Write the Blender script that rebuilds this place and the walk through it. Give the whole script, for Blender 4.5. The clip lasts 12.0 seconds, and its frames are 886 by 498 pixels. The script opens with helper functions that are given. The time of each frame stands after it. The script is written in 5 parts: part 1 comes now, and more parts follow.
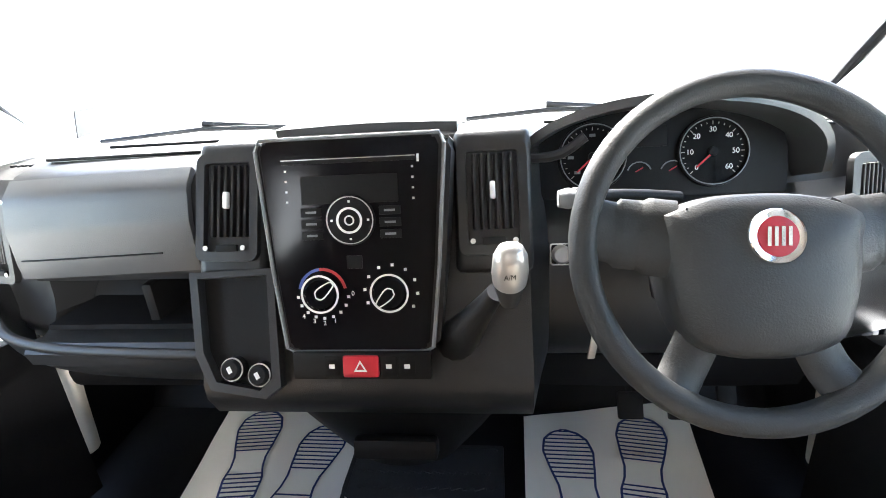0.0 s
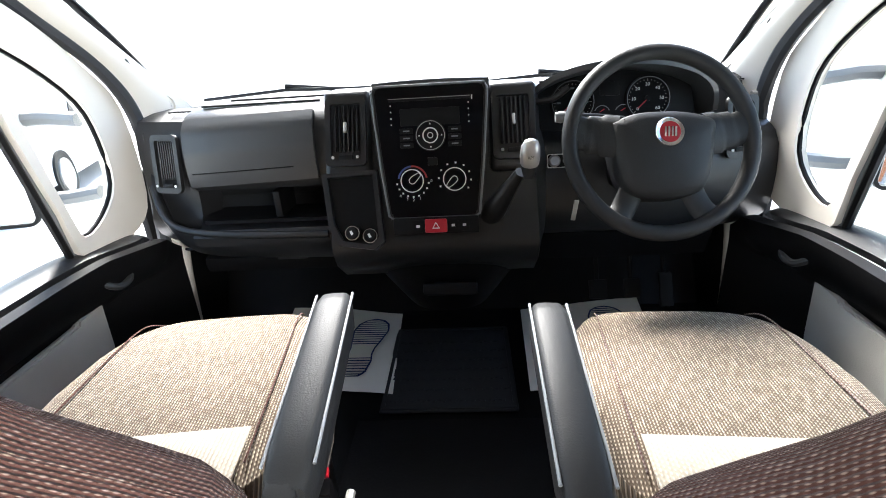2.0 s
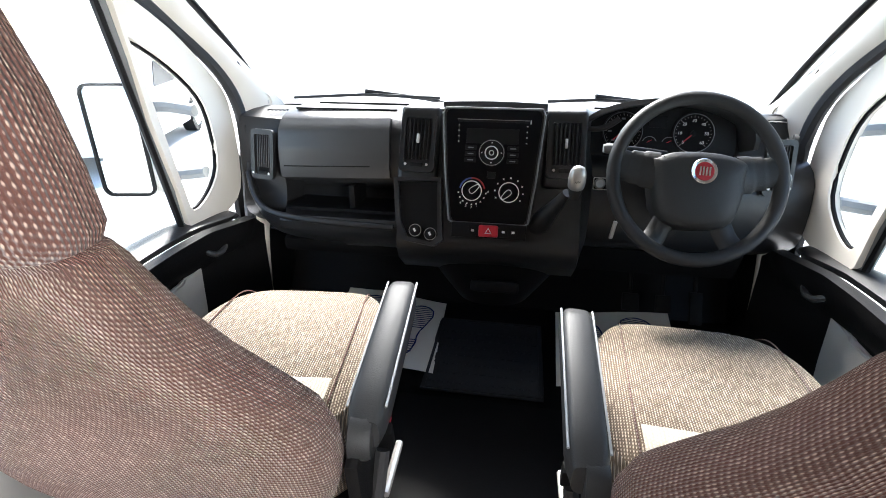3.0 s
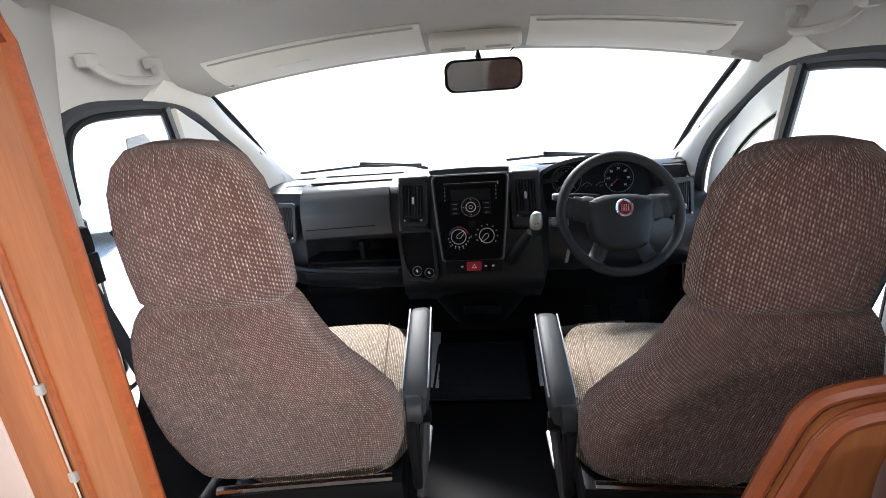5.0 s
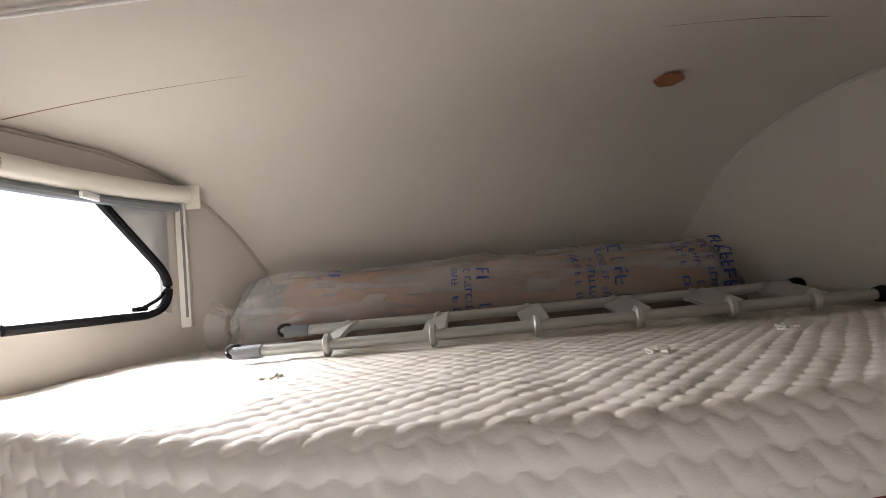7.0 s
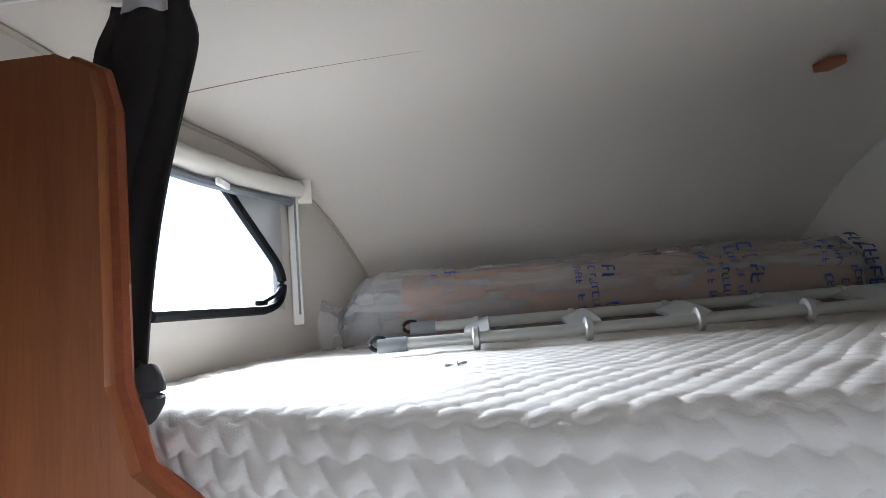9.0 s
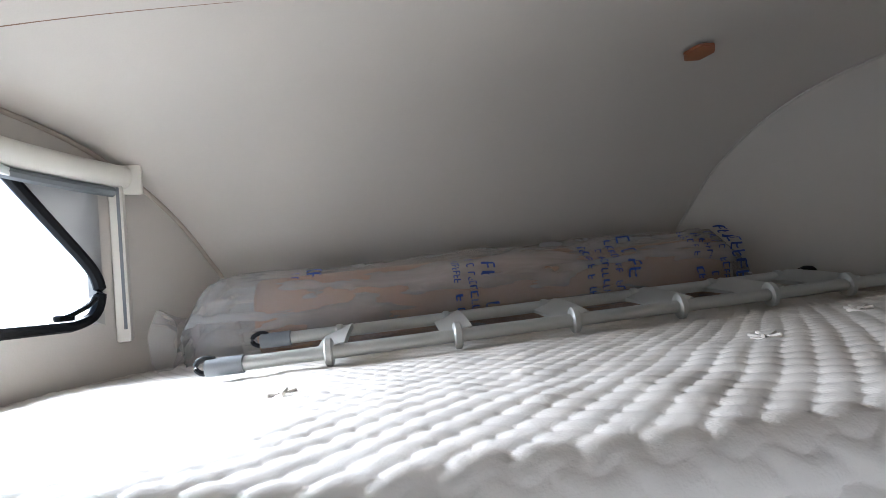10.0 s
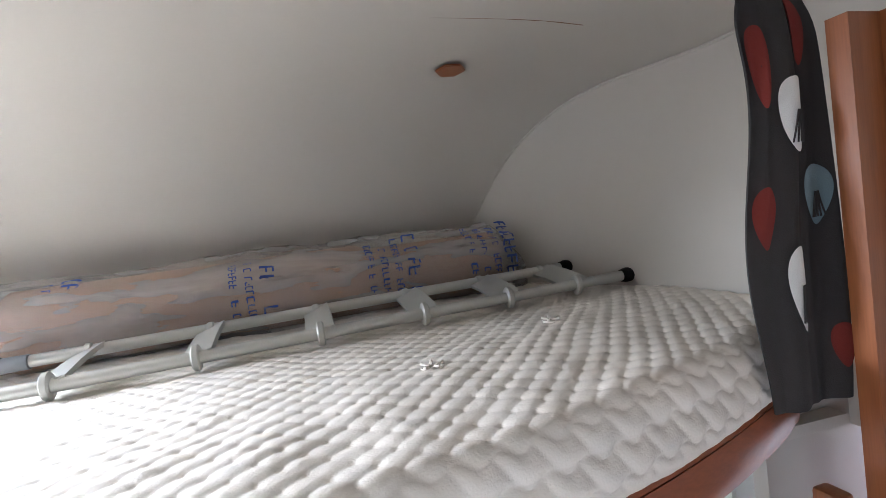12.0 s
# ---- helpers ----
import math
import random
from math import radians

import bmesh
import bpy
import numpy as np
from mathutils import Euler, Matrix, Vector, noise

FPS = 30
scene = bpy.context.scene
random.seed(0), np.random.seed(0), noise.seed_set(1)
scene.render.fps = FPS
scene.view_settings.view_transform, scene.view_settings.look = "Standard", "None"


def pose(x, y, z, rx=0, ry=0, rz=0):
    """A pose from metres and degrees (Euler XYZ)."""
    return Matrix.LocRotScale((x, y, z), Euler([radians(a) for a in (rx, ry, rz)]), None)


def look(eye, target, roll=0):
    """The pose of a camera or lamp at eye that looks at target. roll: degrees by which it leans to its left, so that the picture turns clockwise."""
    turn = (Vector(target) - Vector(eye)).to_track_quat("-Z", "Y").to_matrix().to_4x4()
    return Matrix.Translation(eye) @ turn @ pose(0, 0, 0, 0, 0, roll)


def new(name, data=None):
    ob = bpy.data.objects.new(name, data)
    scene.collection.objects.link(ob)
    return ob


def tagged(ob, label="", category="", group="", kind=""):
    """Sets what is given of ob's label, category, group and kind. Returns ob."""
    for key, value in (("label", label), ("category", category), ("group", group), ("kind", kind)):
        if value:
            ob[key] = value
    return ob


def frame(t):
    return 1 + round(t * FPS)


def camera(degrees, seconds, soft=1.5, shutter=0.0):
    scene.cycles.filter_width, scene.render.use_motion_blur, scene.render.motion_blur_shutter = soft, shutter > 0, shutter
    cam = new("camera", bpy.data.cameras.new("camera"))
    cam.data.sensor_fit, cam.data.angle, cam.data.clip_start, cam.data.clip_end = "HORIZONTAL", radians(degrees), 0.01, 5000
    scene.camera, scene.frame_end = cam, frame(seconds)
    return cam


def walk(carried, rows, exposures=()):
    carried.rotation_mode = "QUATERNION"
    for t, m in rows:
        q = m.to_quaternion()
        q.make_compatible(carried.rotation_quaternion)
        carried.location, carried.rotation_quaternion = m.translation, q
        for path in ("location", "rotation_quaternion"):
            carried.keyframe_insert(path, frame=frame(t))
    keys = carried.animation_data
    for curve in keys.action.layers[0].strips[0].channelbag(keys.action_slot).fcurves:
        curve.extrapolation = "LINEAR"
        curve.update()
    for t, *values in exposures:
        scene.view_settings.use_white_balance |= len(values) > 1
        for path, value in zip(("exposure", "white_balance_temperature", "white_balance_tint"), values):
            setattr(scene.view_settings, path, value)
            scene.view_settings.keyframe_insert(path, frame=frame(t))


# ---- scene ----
cam = camera(83.5, 12.0, soft=0.75)
PATH = [
    (0, (0.203, 0.167, 0.985), (-0.015, 2.025, 0.278), -3.9),
    (0.5, (0.028, 0.039, 1.072), (-0.072, 1.868, 0.270), -2.9),
    (1, (-0.014, -0.142, 1.046), (-0.092, 1.693, 0.255), -2.8),
    (1.5, (0.017, -0.250, 0.995), (-0.067, 1.589, 0.213), -3.1),
    (2, (0.090, -0.337, 0.987), (-0.028, 1.503, 0.214), -3.6),
    (2.5, (0.128, -0.425, 1.008), (-0.077, 1.406, 0.230), -2.3),
    (3, (0.081, -0.492, 1.077), (-0.204, 1.319, 0.278), 0.3),
    (5, (0.050, -0.872, 1.215), (-0.121, 1.013, 0.568), -4.1),
    (5.5, (0.064, -0.861, 1.400), (-0.114, 1.101, 1.055), -4.5),
    (6, (0.116, -0.859, 1.543), (-0.072, 1.131, 1.619), -5.1),
    (6.5, (0.068, -0.821, 1.656), (-0.066, 1.161, 1.886), -5.0),
    (7, (0.006, -0.804, 1.767), (-0.106, 1.189, 1.889), -5.3),
    (7.5, (-0.196, -0.825, 1.772), (-0.366, 1.163, 1.909), -4.9),
    (9.5, (-0.327, -0.691, 1.713), (-0.436, 1.293, 1.938), -5.0),
    (10, (-0.212, -0.616, 1.734), (-0.006, 1.367, 1.892), -6.6),
    (10.5, (-0.070, -0.645, 1.767), (0.346, 1.310, 1.823), -7.4),
    (11, (-0.059, -0.671, 1.803), (0.544, 1.236, 1.812), -8.0),
    (11.5, (-0.081, -0.677, 1.846), (0.594, 1.205, 1.808), -8.0),
    (12, (0.121, -0.721, 1.840), (0.676, 1.198, 1.739), -7.5),
]
EXPOSURES = [(0.0, 3.9, 6500, 10), (0.6, 3.75, 6500, 10), (1.1, 3.1, 6350, 10), (3.0, 2.5, 6250, 10), (4.8, 2.1, 6000, 11), (5.2, 1.5, 6250, 12), (5.5, 0.55, 6700, 16), (6.1, 0.75, 6800, 18),
             (6.6, 2.0, 6400, 18), (7.0, 1.6, 6200, 14), (7.5, 1.7, 5750, 11), (9.5, 1.4, 5250, 9), (10.5, 2.2, 5400, 10), (12.0, 2.45, 5450, 10)]
walk(cam, [(t, look(eye, target, roll)) for t, eye, target, roll in PATH], EXPOSURES)

# ---- daylight ----
world = bpy.data.worlds.new("sky")
scene.world = world
world.use_nodes = True
wn = world.node_tree.nodes
sky = wn.new("ShaderNodeTexSky")
sky.sky_type, sky.sun_disc = "NISHITA", False
sky.sun_elevation, sky.sun_rotation = radians(48), radians(-18)
sky.air_density, sky.dust_density, sky.ozone_density = 1.0, 1.5, 1.0
world.node_tree.links.new(sky.outputs[0], wn["Background"].inputs[0])
wn["Background"].inputs[1].default_value = 0.15
sun = new("sun", bpy.data.lights.new("sun", "SUN"))
sun.data.energy, sun.data.angle, sun.data.color = 4.5, radians(20), (1.0, 0.96, 0.9)
sun.matrix_world = look((0, 0, 30), (2.0, -6.3, 22.6))


def daylight_fill(at, target, sx, sy, power, spread=88):
    ob = new("daylight_fill", bpy.data.lights.new("daylight_fill", "AREA"))
    ob.data.shape, ob.data.size, ob.data.size_y, ob.data.energy = "RECTANGLE", sx, sy, power
    ob.data.color, ob.data.spread = (1.0, 0.97, 0.93), radians(spread)
    ob.matrix_world = look(at, target)


# lamps added as daylight: two assumed living windows, assumed rooflight (no opening), overcab window
daylight_fill((-1.03, -1.55, 1.25), (0.5, -0.3, 0.55), 0.8, 0.5, 0.9)
daylight_fill((1.03, -1.75, 1.25), (-1.0, -0.25, 0.65), 0.8, 0.5, 4.0, 58)
# added under the closed ceiling, in place of a rooflight that isn't modelled
daylight_fill((0.0, -1.15, 2.155), (0.0, -1.05, 0.5), 0.5, 0.5, 1.2)
daylight_fill((-0.99, 0.40, 1.90), (-0.36, -0.15, 1.45), 0.36, 0.26, 3.0)

# ---- materials ----


def material(name, colour, rough=0.5, metal=0.0, vary=0.12, scale=9.0, bump=0.15, grain=260.0, spec=0.5, coat=0.0):
    """Plain surface with blotches at a large scale and grain at a fine one."""
    m = bpy.data.materials.new(name)
    m.use_nodes = True
    n, l = m.node_tree.nodes, m.node_tree.links
    b = n["Principled BSDF"]
    tc = n.new("ShaderNodeTexCoord")
    big, fine = n.new("ShaderNodeTexNoise"), n.new("ShaderNodeTexNoise")
    big.inputs["Scale"].default_value, fine.inputs["Scale"].default_value = scale, grain
    big.inputs["Detail"].default_value = 4
    for t in (big, fine):
        l.new(tc.outputs["Object"], t.inputs["Vector"])
    mix = n.new("ShaderNodeMix")
    mix.data_type = "RGBA"
    mix.inputs["A"].default_value = (*[c * (1 - vary) for c in colour], 1)
    mix.inputs["B"].default_value = (*[min(1, c * (1 + vary)) for c in colour], 1)
    l.new(big.outputs["Fac"], mix.inputs["Factor"])
    l.new(mix.outputs["Result"], b.inputs["Base Color"])
    rr = n.new("ShaderNodeMapRange")
    rr.inputs["To Min"].default_value, rr.inputs["To Max"].default_value = max(0.02, rough - 0.07), min(1, rough + 0.07)
    l.new(big.outputs["Fac"], rr.inputs["Value"])
    l.new(rr.outputs["Result"], b.inputs["Roughness"])
    bp = n.new("ShaderNodeBump")
    bp.inputs["Strength"].default_value, bp.inputs["Distance"].default_value = bump, 0.001
    l.new(fine.outputs["Fac"], bp.inputs["Height"])
    l.new(bp.outputs["Normal"], b.inputs["Normal"])
    b.inputs["Metallic"].default_value = metal
    b.inputs["Specular IOR Level"].default_value = spec
    b.inputs["Coat Weight"].default_value = coat
    return m


def fabric(name, base, fleck, pitch_u, pitch_v, share=0.5, bump=0.6):
    """Ribbed tweed: rows of raised flecks on a ground colour, laid out along the cloth (UV in metres)."""
    m = bpy.data.materials.new(name)
    m.use_nodes = True
    n, l = m.node_tree.nodes, m.node_tree.links
    b = n["Principled BSDF"]
    uv = n.new("ShaderNodeUVMap")
    sep = n.new("ShaderNodeSeparateXYZ")
    warp = n.new("ShaderNodeTexNoise")
    warp.inputs["Scale"].default_value = 40
    l.new(uv.outputs[0], warp.inputs["Vector"])
    l.new(uv.outputs[0], sep.inputs[0])

    def calc(op, a, c=None):
        k = n.new("ShaderNodeMath")
        k.operation = op
        for s, v in zip(k.inputs, (a, c)):
            if v is None:
                continue
            if isinstance(v, (int, float)):
                s.default_value = v
            else:
                l.new(v, s)
        return k.outputs[0]

    wob = calc("MULTIPLY", calc("SUBTRACT", warp.outputs["Fac"], 0.5), 1.5)
    cu = calc("SINE", calc("ADD", calc("MULTIPLY", sep.outputs[0], 2 * math.pi / pitch_u), wob))
    row = calc("FLOOR", calc("MULTIPLY", sep.outputs[0], 1 / pitch_u))
    cv = calc("SINE", calc("ADD", calc("ADD", calc("MULTIPLY", sep.outputs[1], 2 * math.pi / pitch_v), calc("MULTIPLY", row, 1.9)), wob))
    dots = calc("ADD", calc("MULTIPLY", cu, 0.63), calc("MULTIPLY", cv, 0.37))
    random_noise = n.new("ShaderNodeTexNoise")
    random_noise.inputs["Scale"].default_value = 160
    strand = n.new("ShaderNodeCombineXYZ")
    l.new(sep.outputs[0], strand.inputs[0])
    l.new(calc("MULTIPLY", sep.outputs[1], 0.3), strand.inputs[1])
    l.new(strand.outputs[0], random_noise.inputs["Vector"])
    level = calc("ADD", dots, calc("MULTIPLY", calc("SUBTRACT", random_noise.outputs["Fac"], 0.5), 2.0))
    rng = n.new("ShaderNodeMapRange")
    rng.inputs["From Min"].default_value, rng.inputs["From Max"].default_value = 0.9 - 1.4 * share, 1.3 - 1.4 * share + 0.3
    l.new(level, rng.inputs["Value"])
    blot = n.new("ShaderNodeTexNoise")
    blot.inputs["Scale"].default_value, blot.inputs["Detail"].default_value = 14, 5
    l.new(uv.outputs[0], blot.inputs["Vector"])
    ground = n.new("ShaderNodeMix")
    ground.data_type = "RGBA"
    ground.inputs["A"].default_value, ground.inputs["B"].default_value = (*[c * 0.72 for c in base], 1), (*[c * 1.28 for c in base], 1)
    l.new(blot.outputs["Fac"], ground.inputs["Factor"])
    mix = n.new("ShaderNodeMix")
    mix.data_type = "RGBA"
    mix.inputs["B"].default_value = (*fleck, 1)
    l.new(ground.outputs["Result"], mix.inputs["A"])
    l.new(rng.outputs["Result"], mix.inputs["Factor"])
    l.new(mix.outputs["Result"], b.inputs["Base Color"])
    bp = n.new("ShaderNodeBump")
    bp.inputs["Strength"].default_value, bp.inputs["Distance"].default_value = bump, 0.0015
    l.new(level, bp.inputs["Height"])
    l.new(bp.outputs["Normal"], b.inputs["Normal"])
    b.inputs["Roughness"].default_value = 0.95
    b.inputs["Specular IOR Level"].default_value = 0.15
    b.inputs["Sheen Weight"].default_value = 0.15
    return m


def wood(name, dark, light, axis="Z", rough=0.35):
    m = bpy.data.materials.new(name)
    m.use_nodes = True
    n, l = m.node_tree.nodes, m.node_tree.links
    b = n["Principled BSDF"]
    tc, mp = n.new("ShaderNodeTexCoord"), n.new("ShaderNodeMapping")
    mp.inputs["Scale"].default_value = {"X": (1.2, 22, 22), "Y": (22, 1.2, 22), "Z": (22, 22, 1.2)}[axis]
    l.new(tc.outputs["Object"], mp.inputs[0])
    a, f = n.new("ShaderNodeTexNoise"), n.new("ShaderNodeTexNoise")
    a.inputs["Scale"].default_value, a.inputs["Detail"].default_value, a.inputs["Distortion"].default_value = 1.6, 6, 1.2
    f.inputs["Scale"].default_value, f.inputs["Detail"].default_value = 14, 3
    l.new(mp.outputs[0], a.inputs["Vector"])
    l.new(mp.outputs[0], f.inputs["Vector"])
    mix, mix2 = n.new("ShaderNodeMix"), n.new("ShaderNodeMix")
    mix.data_type = mix2.data_type = "RGBA"
    mix.inputs["A"].default_value, mix.inputs["B"].default_value = (*dark, 1), (*light, 1)
    l.new(a.outputs["Fac"], mix.inputs["Factor"])
    mix2.inputs["Factor"].default_value, mix2.blend_type = 0.35, "MULTIPLY"
    l.new(mix.outputs["Result"], mix2.inputs["A"])
    l.new(f.outputs["Fac"], mix2.inputs["B"])
    l.new(mix2.outputs["Result"], b.inputs["Base Color"])
    b.inputs["Roughness"].default_value = rough
    bp = n.new("ShaderNodeBump")
    bp.inputs["Strength"].default_value, bp.inputs["Distance"].default_value = 0.1, 0.0006
    l.new(f.outputs["Fac"], bp.inputs["Height"])
    l.new(bp.outputs["Normal"], b.inputs["Normal"])
    return m


def clear(name, tint, gloss_rough=0.02, ior=1.45, haze=0.0, haze_colour=(0.8, 0.8, 0.8)):
    """Thin clear sheet: lets light straight through and mirrors at a grazing angle; haze adds a milky film."""
    m = bpy.data.materials.new(name)
    m.use_nodes = True
    n, l = m.node_tree.nodes, m.node_tree.links
    n.remove(n["Principled BSDF"])
    tr, gl, fr, mix = n.new("ShaderNodeBsdfTransparent"), n.new("ShaderNodeBsdfGlossy"), n.new("ShaderNodeLayerWeight"), n.new("ShaderNodeMixShader")
    tr.inputs["Color"].default_value = (*tint, 1)
    gl.inputs["Roughness"].default_value = gloss_rough
    fr.inputs["Blend"].default_value = 0.5
    pw, mr = n.new("ShaderNodeMath"), n.new("ShaderNodeMapRange")
    pw.operation, pw.inputs[1].default_value = "POWER", 5.0
    mr.inputs["To Min"].default_value, mr.inputs["To Max"].default_value = ((ior - 1) / (ior + 1)) ** 2, 0.9
    l.new(fr.outputs["Facing"], pw.inputs[0])
    l.new(pw.outputs[0], mr.inputs["Value"])
    out = tr.outputs[0]
    if haze:
        tc, nz = n.new("ShaderNodeTexCoord"), n.new("ShaderNodeTexNoise")
        nz.inputs["Scale"].default_value, nz.inputs["Detail"].default_value, nz.inputs["Distortion"].default_value = 5, 4, 0.8
        mp = n.new("ShaderNodeMapping")
        mp.inputs["Scale"].default_value = (0.5, 3.0, 3.0)
        l.new(tc.outputs["Object"], mp.inputs[0])
        l.new(mp.outputs[0], nz.inputs["Vector"])
        df, hm, rg = n.new("ShaderNodeBsdfDiffuse"), n.new("ShaderNodeMixShader"), n.new("ShaderNodeMapRange")
        df.inputs["Color"].default_value = (*haze_colour, 1)
        rg.inputs["From Min"].default_value, rg.inputs["From Max"].default_value = 0.2, 0.85
        rg.inputs["To Min"].default_value, rg.inputs["To Max"].default_value = haze * 0.5, haze * 1.5
        l.new(nz.outputs["Fac"], rg.inputs["Value"])
        l.new(rg.outputs["Result"], hm.inputs[0])
        l.new(out, hm.inputs[1])
        l.new(df.outputs[0], hm.inputs[2])
        out = hm.outputs[0]
        bp = n.new("ShaderNodeBump")
        bp.inputs["Strength"].default_value, bp.inputs["Distance"].default_value = 0.5, 0.01
        l.new(nz.outputs["Fac"], bp.inputs["Height"])
        l.new(bp.outputs["Normal"], gl.inputs["Normal"])
    l.new(mr.outputs["Result"], mix.inputs[0])
    l.new(out, mix.inputs[1])
    l.new(gl.outputs[0], mix.inputs[2])
    l.new(mix.outputs[0], n["Material Output"].inputs[0])
    return m


DASH = material("dash_plastic", (0.016, 0.0165, 0.0175), 0.38, bump=0.3, grain=700, vary=0.12, spec=0.42)
# dash plastic again, lightened to paint in daylight on glove box and tops
DASH_LIT = material("dash_plastic_lit", (0.042, 0.044, 0.046), 0.36, bump=0.3, grain=700, vary=0.12, spec=0.6)
DASH2 = material("dash_plastic_dark", (0.006, 0.006, 0.0065), 0.5, spec=0.15, bump=0.3, grain=600)
BLACK = material("black_plastic", (0.004, 0.004, 0.0045), 0.55, bump=0.2, spec=0.2)
PIANO = material("gloss_black_panel", (0.004, 0.004, 0.005), 0.12, bump=0.01, vary=0.2, spec=0.12)
RUBBER = material("black_rubber", (0.007, 0.0075, 0.008), 0.6, spec=0.25, bump=0.5, grain=180)
FLOORP = material("cab_floor_plastic", (0.006, 0.006, 0.0065), 0.55, spec=0.18, bump=0.4, grain=150)
PALE = material("pale_grey_trim", (0.72, 0.68, 0.61), 0.55, bump=0.2, grain=500, vary=0.05)
SEALM = material("door_seal_rubber", (0.030, 0.033, 0.038), 0.6, bump=0.4)
PALE2 = material("grey_trim", (0.42, 0.40, 0.365), 0.6, bump=0.25, grain=500, vary=0.06)
LINING = material("headlining", (0.46, 0.44, 0.405), 0.9, bump=0.5, grain=420, vary=0.05)
PANELP = material("door_pale_panel", (0.46, 0.455, 0.43), 0.75, bump=0.5, grain=350)
MATM = material("tunnel_mat_rubber", (0.026, 0.027, 0.029), 0.55, spec=0.4, bump=0.6, grain=180)
VINYL = material("armrest_vinyl", (0.024, 0.025, 0.026), 0.5, bump=0.4, grain=420, spec=0.25)
PIPING = material("piping", (0.30, 0.32, 0.34), 0.5)
WHITEP = material("white_mark", (0.8, 0.8, 0.78), 0.5, vary=0.03)
REDP = material("red_button", (0.50, 0.015, 0.03), 0.35)
BADGERED = material("badge_red", (0.30, 0.010, 0.018), 0.3, vary=0.2, scale=60)
REDMARK = material("red_mark", (0.42, 0.03, 0.03), 0.5)
BLUEMARK = material("blue_mark", (0.04, 0.08, 0.3), 0.5)
CHROME = material("chrome", (0.72, 0.72, 0.72), 0.14, metal=1.0, bump=0.02)
SILVER = material("silver_plastic", (0.46, 0.45, 0.43), 0.3, metal=0.6, bump=0.05)
ALU = material("painted_aluminium", (0.52, 0.52, 0.49), 0.38, metal=0.35, bump=0.08)
GREYP = material("grey_plastic", (0.17, 0.18, 0.19), 0.5)
PAPER = material("paper_mat", (0.86, 0.83, 0.75), 0.8, bump=0.3, grain=60, vary=0.05)
INK = material("blue_ink", (0.02, 0.035, 0.14), 0.7)
TAN = fabric("tan_tweed", (0.105, 0.077, 0.054), (0.47, 0.395, 0.305), 0.0046, 0.0062, 0.54, 0.8)
BROWN = fabric("brown_tweed", (0.085, 0.038, 0.030), (0.40, 0.295, 0.245), 0.0046, 0.0078, 0.36, 1.0)
CREAMF = fabric("cream_insert_cloth", (0.40, 0.36, 0.295), (0.56, 0.51, 0.43), 0.006, 0.008, 0.5)
CHERRY = wood("cherry_veneer", (0.22, 0.066, 0.022), (0.42, 0.15, 0.052), "Z")
CHERRYX = wood("cherry_veneer_along", (0.18, 0.040, 0.011), (0.36, 0.092, 0.026), "X", 0.45)
MATTR = material("mattress_ticking", (0.74, 0.69, 0.62), 0.85, bump=0.6, grain=300, vary=0.06, scale=5)
WALLP = material("overcab_lining", (0.54, 0.50, 0.445), 0.7, bump=0.25, grain=240, vary=0.04, scale=3)
JOINT = material("brown_joint", (0.22, 0.13, 0.08), 0.8)
COVE = material("beige_cove_strip", (0.40, 0.345, 0.285), 0.6, bump=0.2, vary=0.1)
WARDROBE = material("pinkish_beige_laminate", (0.40, 0.31, 0.27), 0.5, vary=0.06)
CREAM = material("cream_plastic", (0.70, 0.67, 0.60), 0.45, vary=0.04)
CURTAINM = material("charcoal_curtain", (0.032, 0.028, 0.027), 0.9, bump=0.6, grain=500)
CLOTHRED = material("rust_red_print", (0.17, 0.020, 0.013), 0.9, bump=0.5, grain=500)
CLOTHWHITE = material("white_print", (0.72, 0.71, 0.69), 0.9, bump=0.5, grain=500)
CLOTHBLUE = material("grey_blue_print", (0.16, 0.22, 0.25), 0.9, bump=0.5, grain=500)
CARTON = material("packing_roll", (0.34, 0.20, 0.125), 0.8, bump=0.5, grain=90, vary=0.2, scale=6)
FILM = clear("packing_film", (0.94, 0.94, 0.94), 0.09, 1.5, haze=0.30, haze_colour=(0.8, 0.78, 0.76))
BLUEINK = material("blue_print", (0.015, 0.055, 0.27), 0.6, vary=0.25, scale=40)
GLASS = clear("window_glass", (0.96, 0.98, 0.97))
BELT = material("seat_belt_webbing", (0.02, 0.02, 0.022), 0.8, bump=0.8, grain=300)
CONCRETE = material("pale_concrete", (0.48, 0.47, 0.45), 0.9, bump=0.6, grain=30, vary=0.15, scale=0.6)
WHITEPAINT = material("white_vehicle_paint", (0.8, 0.8, 0.8), 0.25, vary=0.02)
MIRRORM = material("mirror_silvering", (0.75, 0.78, 0.8), 0.03, metal=1.0, bump=0.0, vary=0.02)
LEAF = material("far_foliage", (0.07, 0.085, 0.05), 0.9, vary=0.4, scale=0.4)
LIVFLOOR = wood("living_floor_vinyl", (0.16, 0.1, 0.06), (0.30, 0.2, 0.12), "Y", 0.5)

# ---- mesh tools ----


def part(name, bm, mat, parent=None, label="", smooth=True):
    """Links a bmesh as one mesh object, under a thing or a part if one is given."""
    me = bpy.data.meshes.new(name)
    bm.normal_update()
    if smooth:
        for f in bm.faces:
            f.smooth = True
        for e in bm.edges:
            if len(e.link_faces) == 2 and e.calc_face_angle(0) > 0.7:
                e.smooth = False
    bm.to_mesh(me)
    bm.free()
    me.materials.append(mat)
    ob = new(name, me)
    if parent:
        ob.parent = parent
    if label:
        ob["label"] = label
    return ob


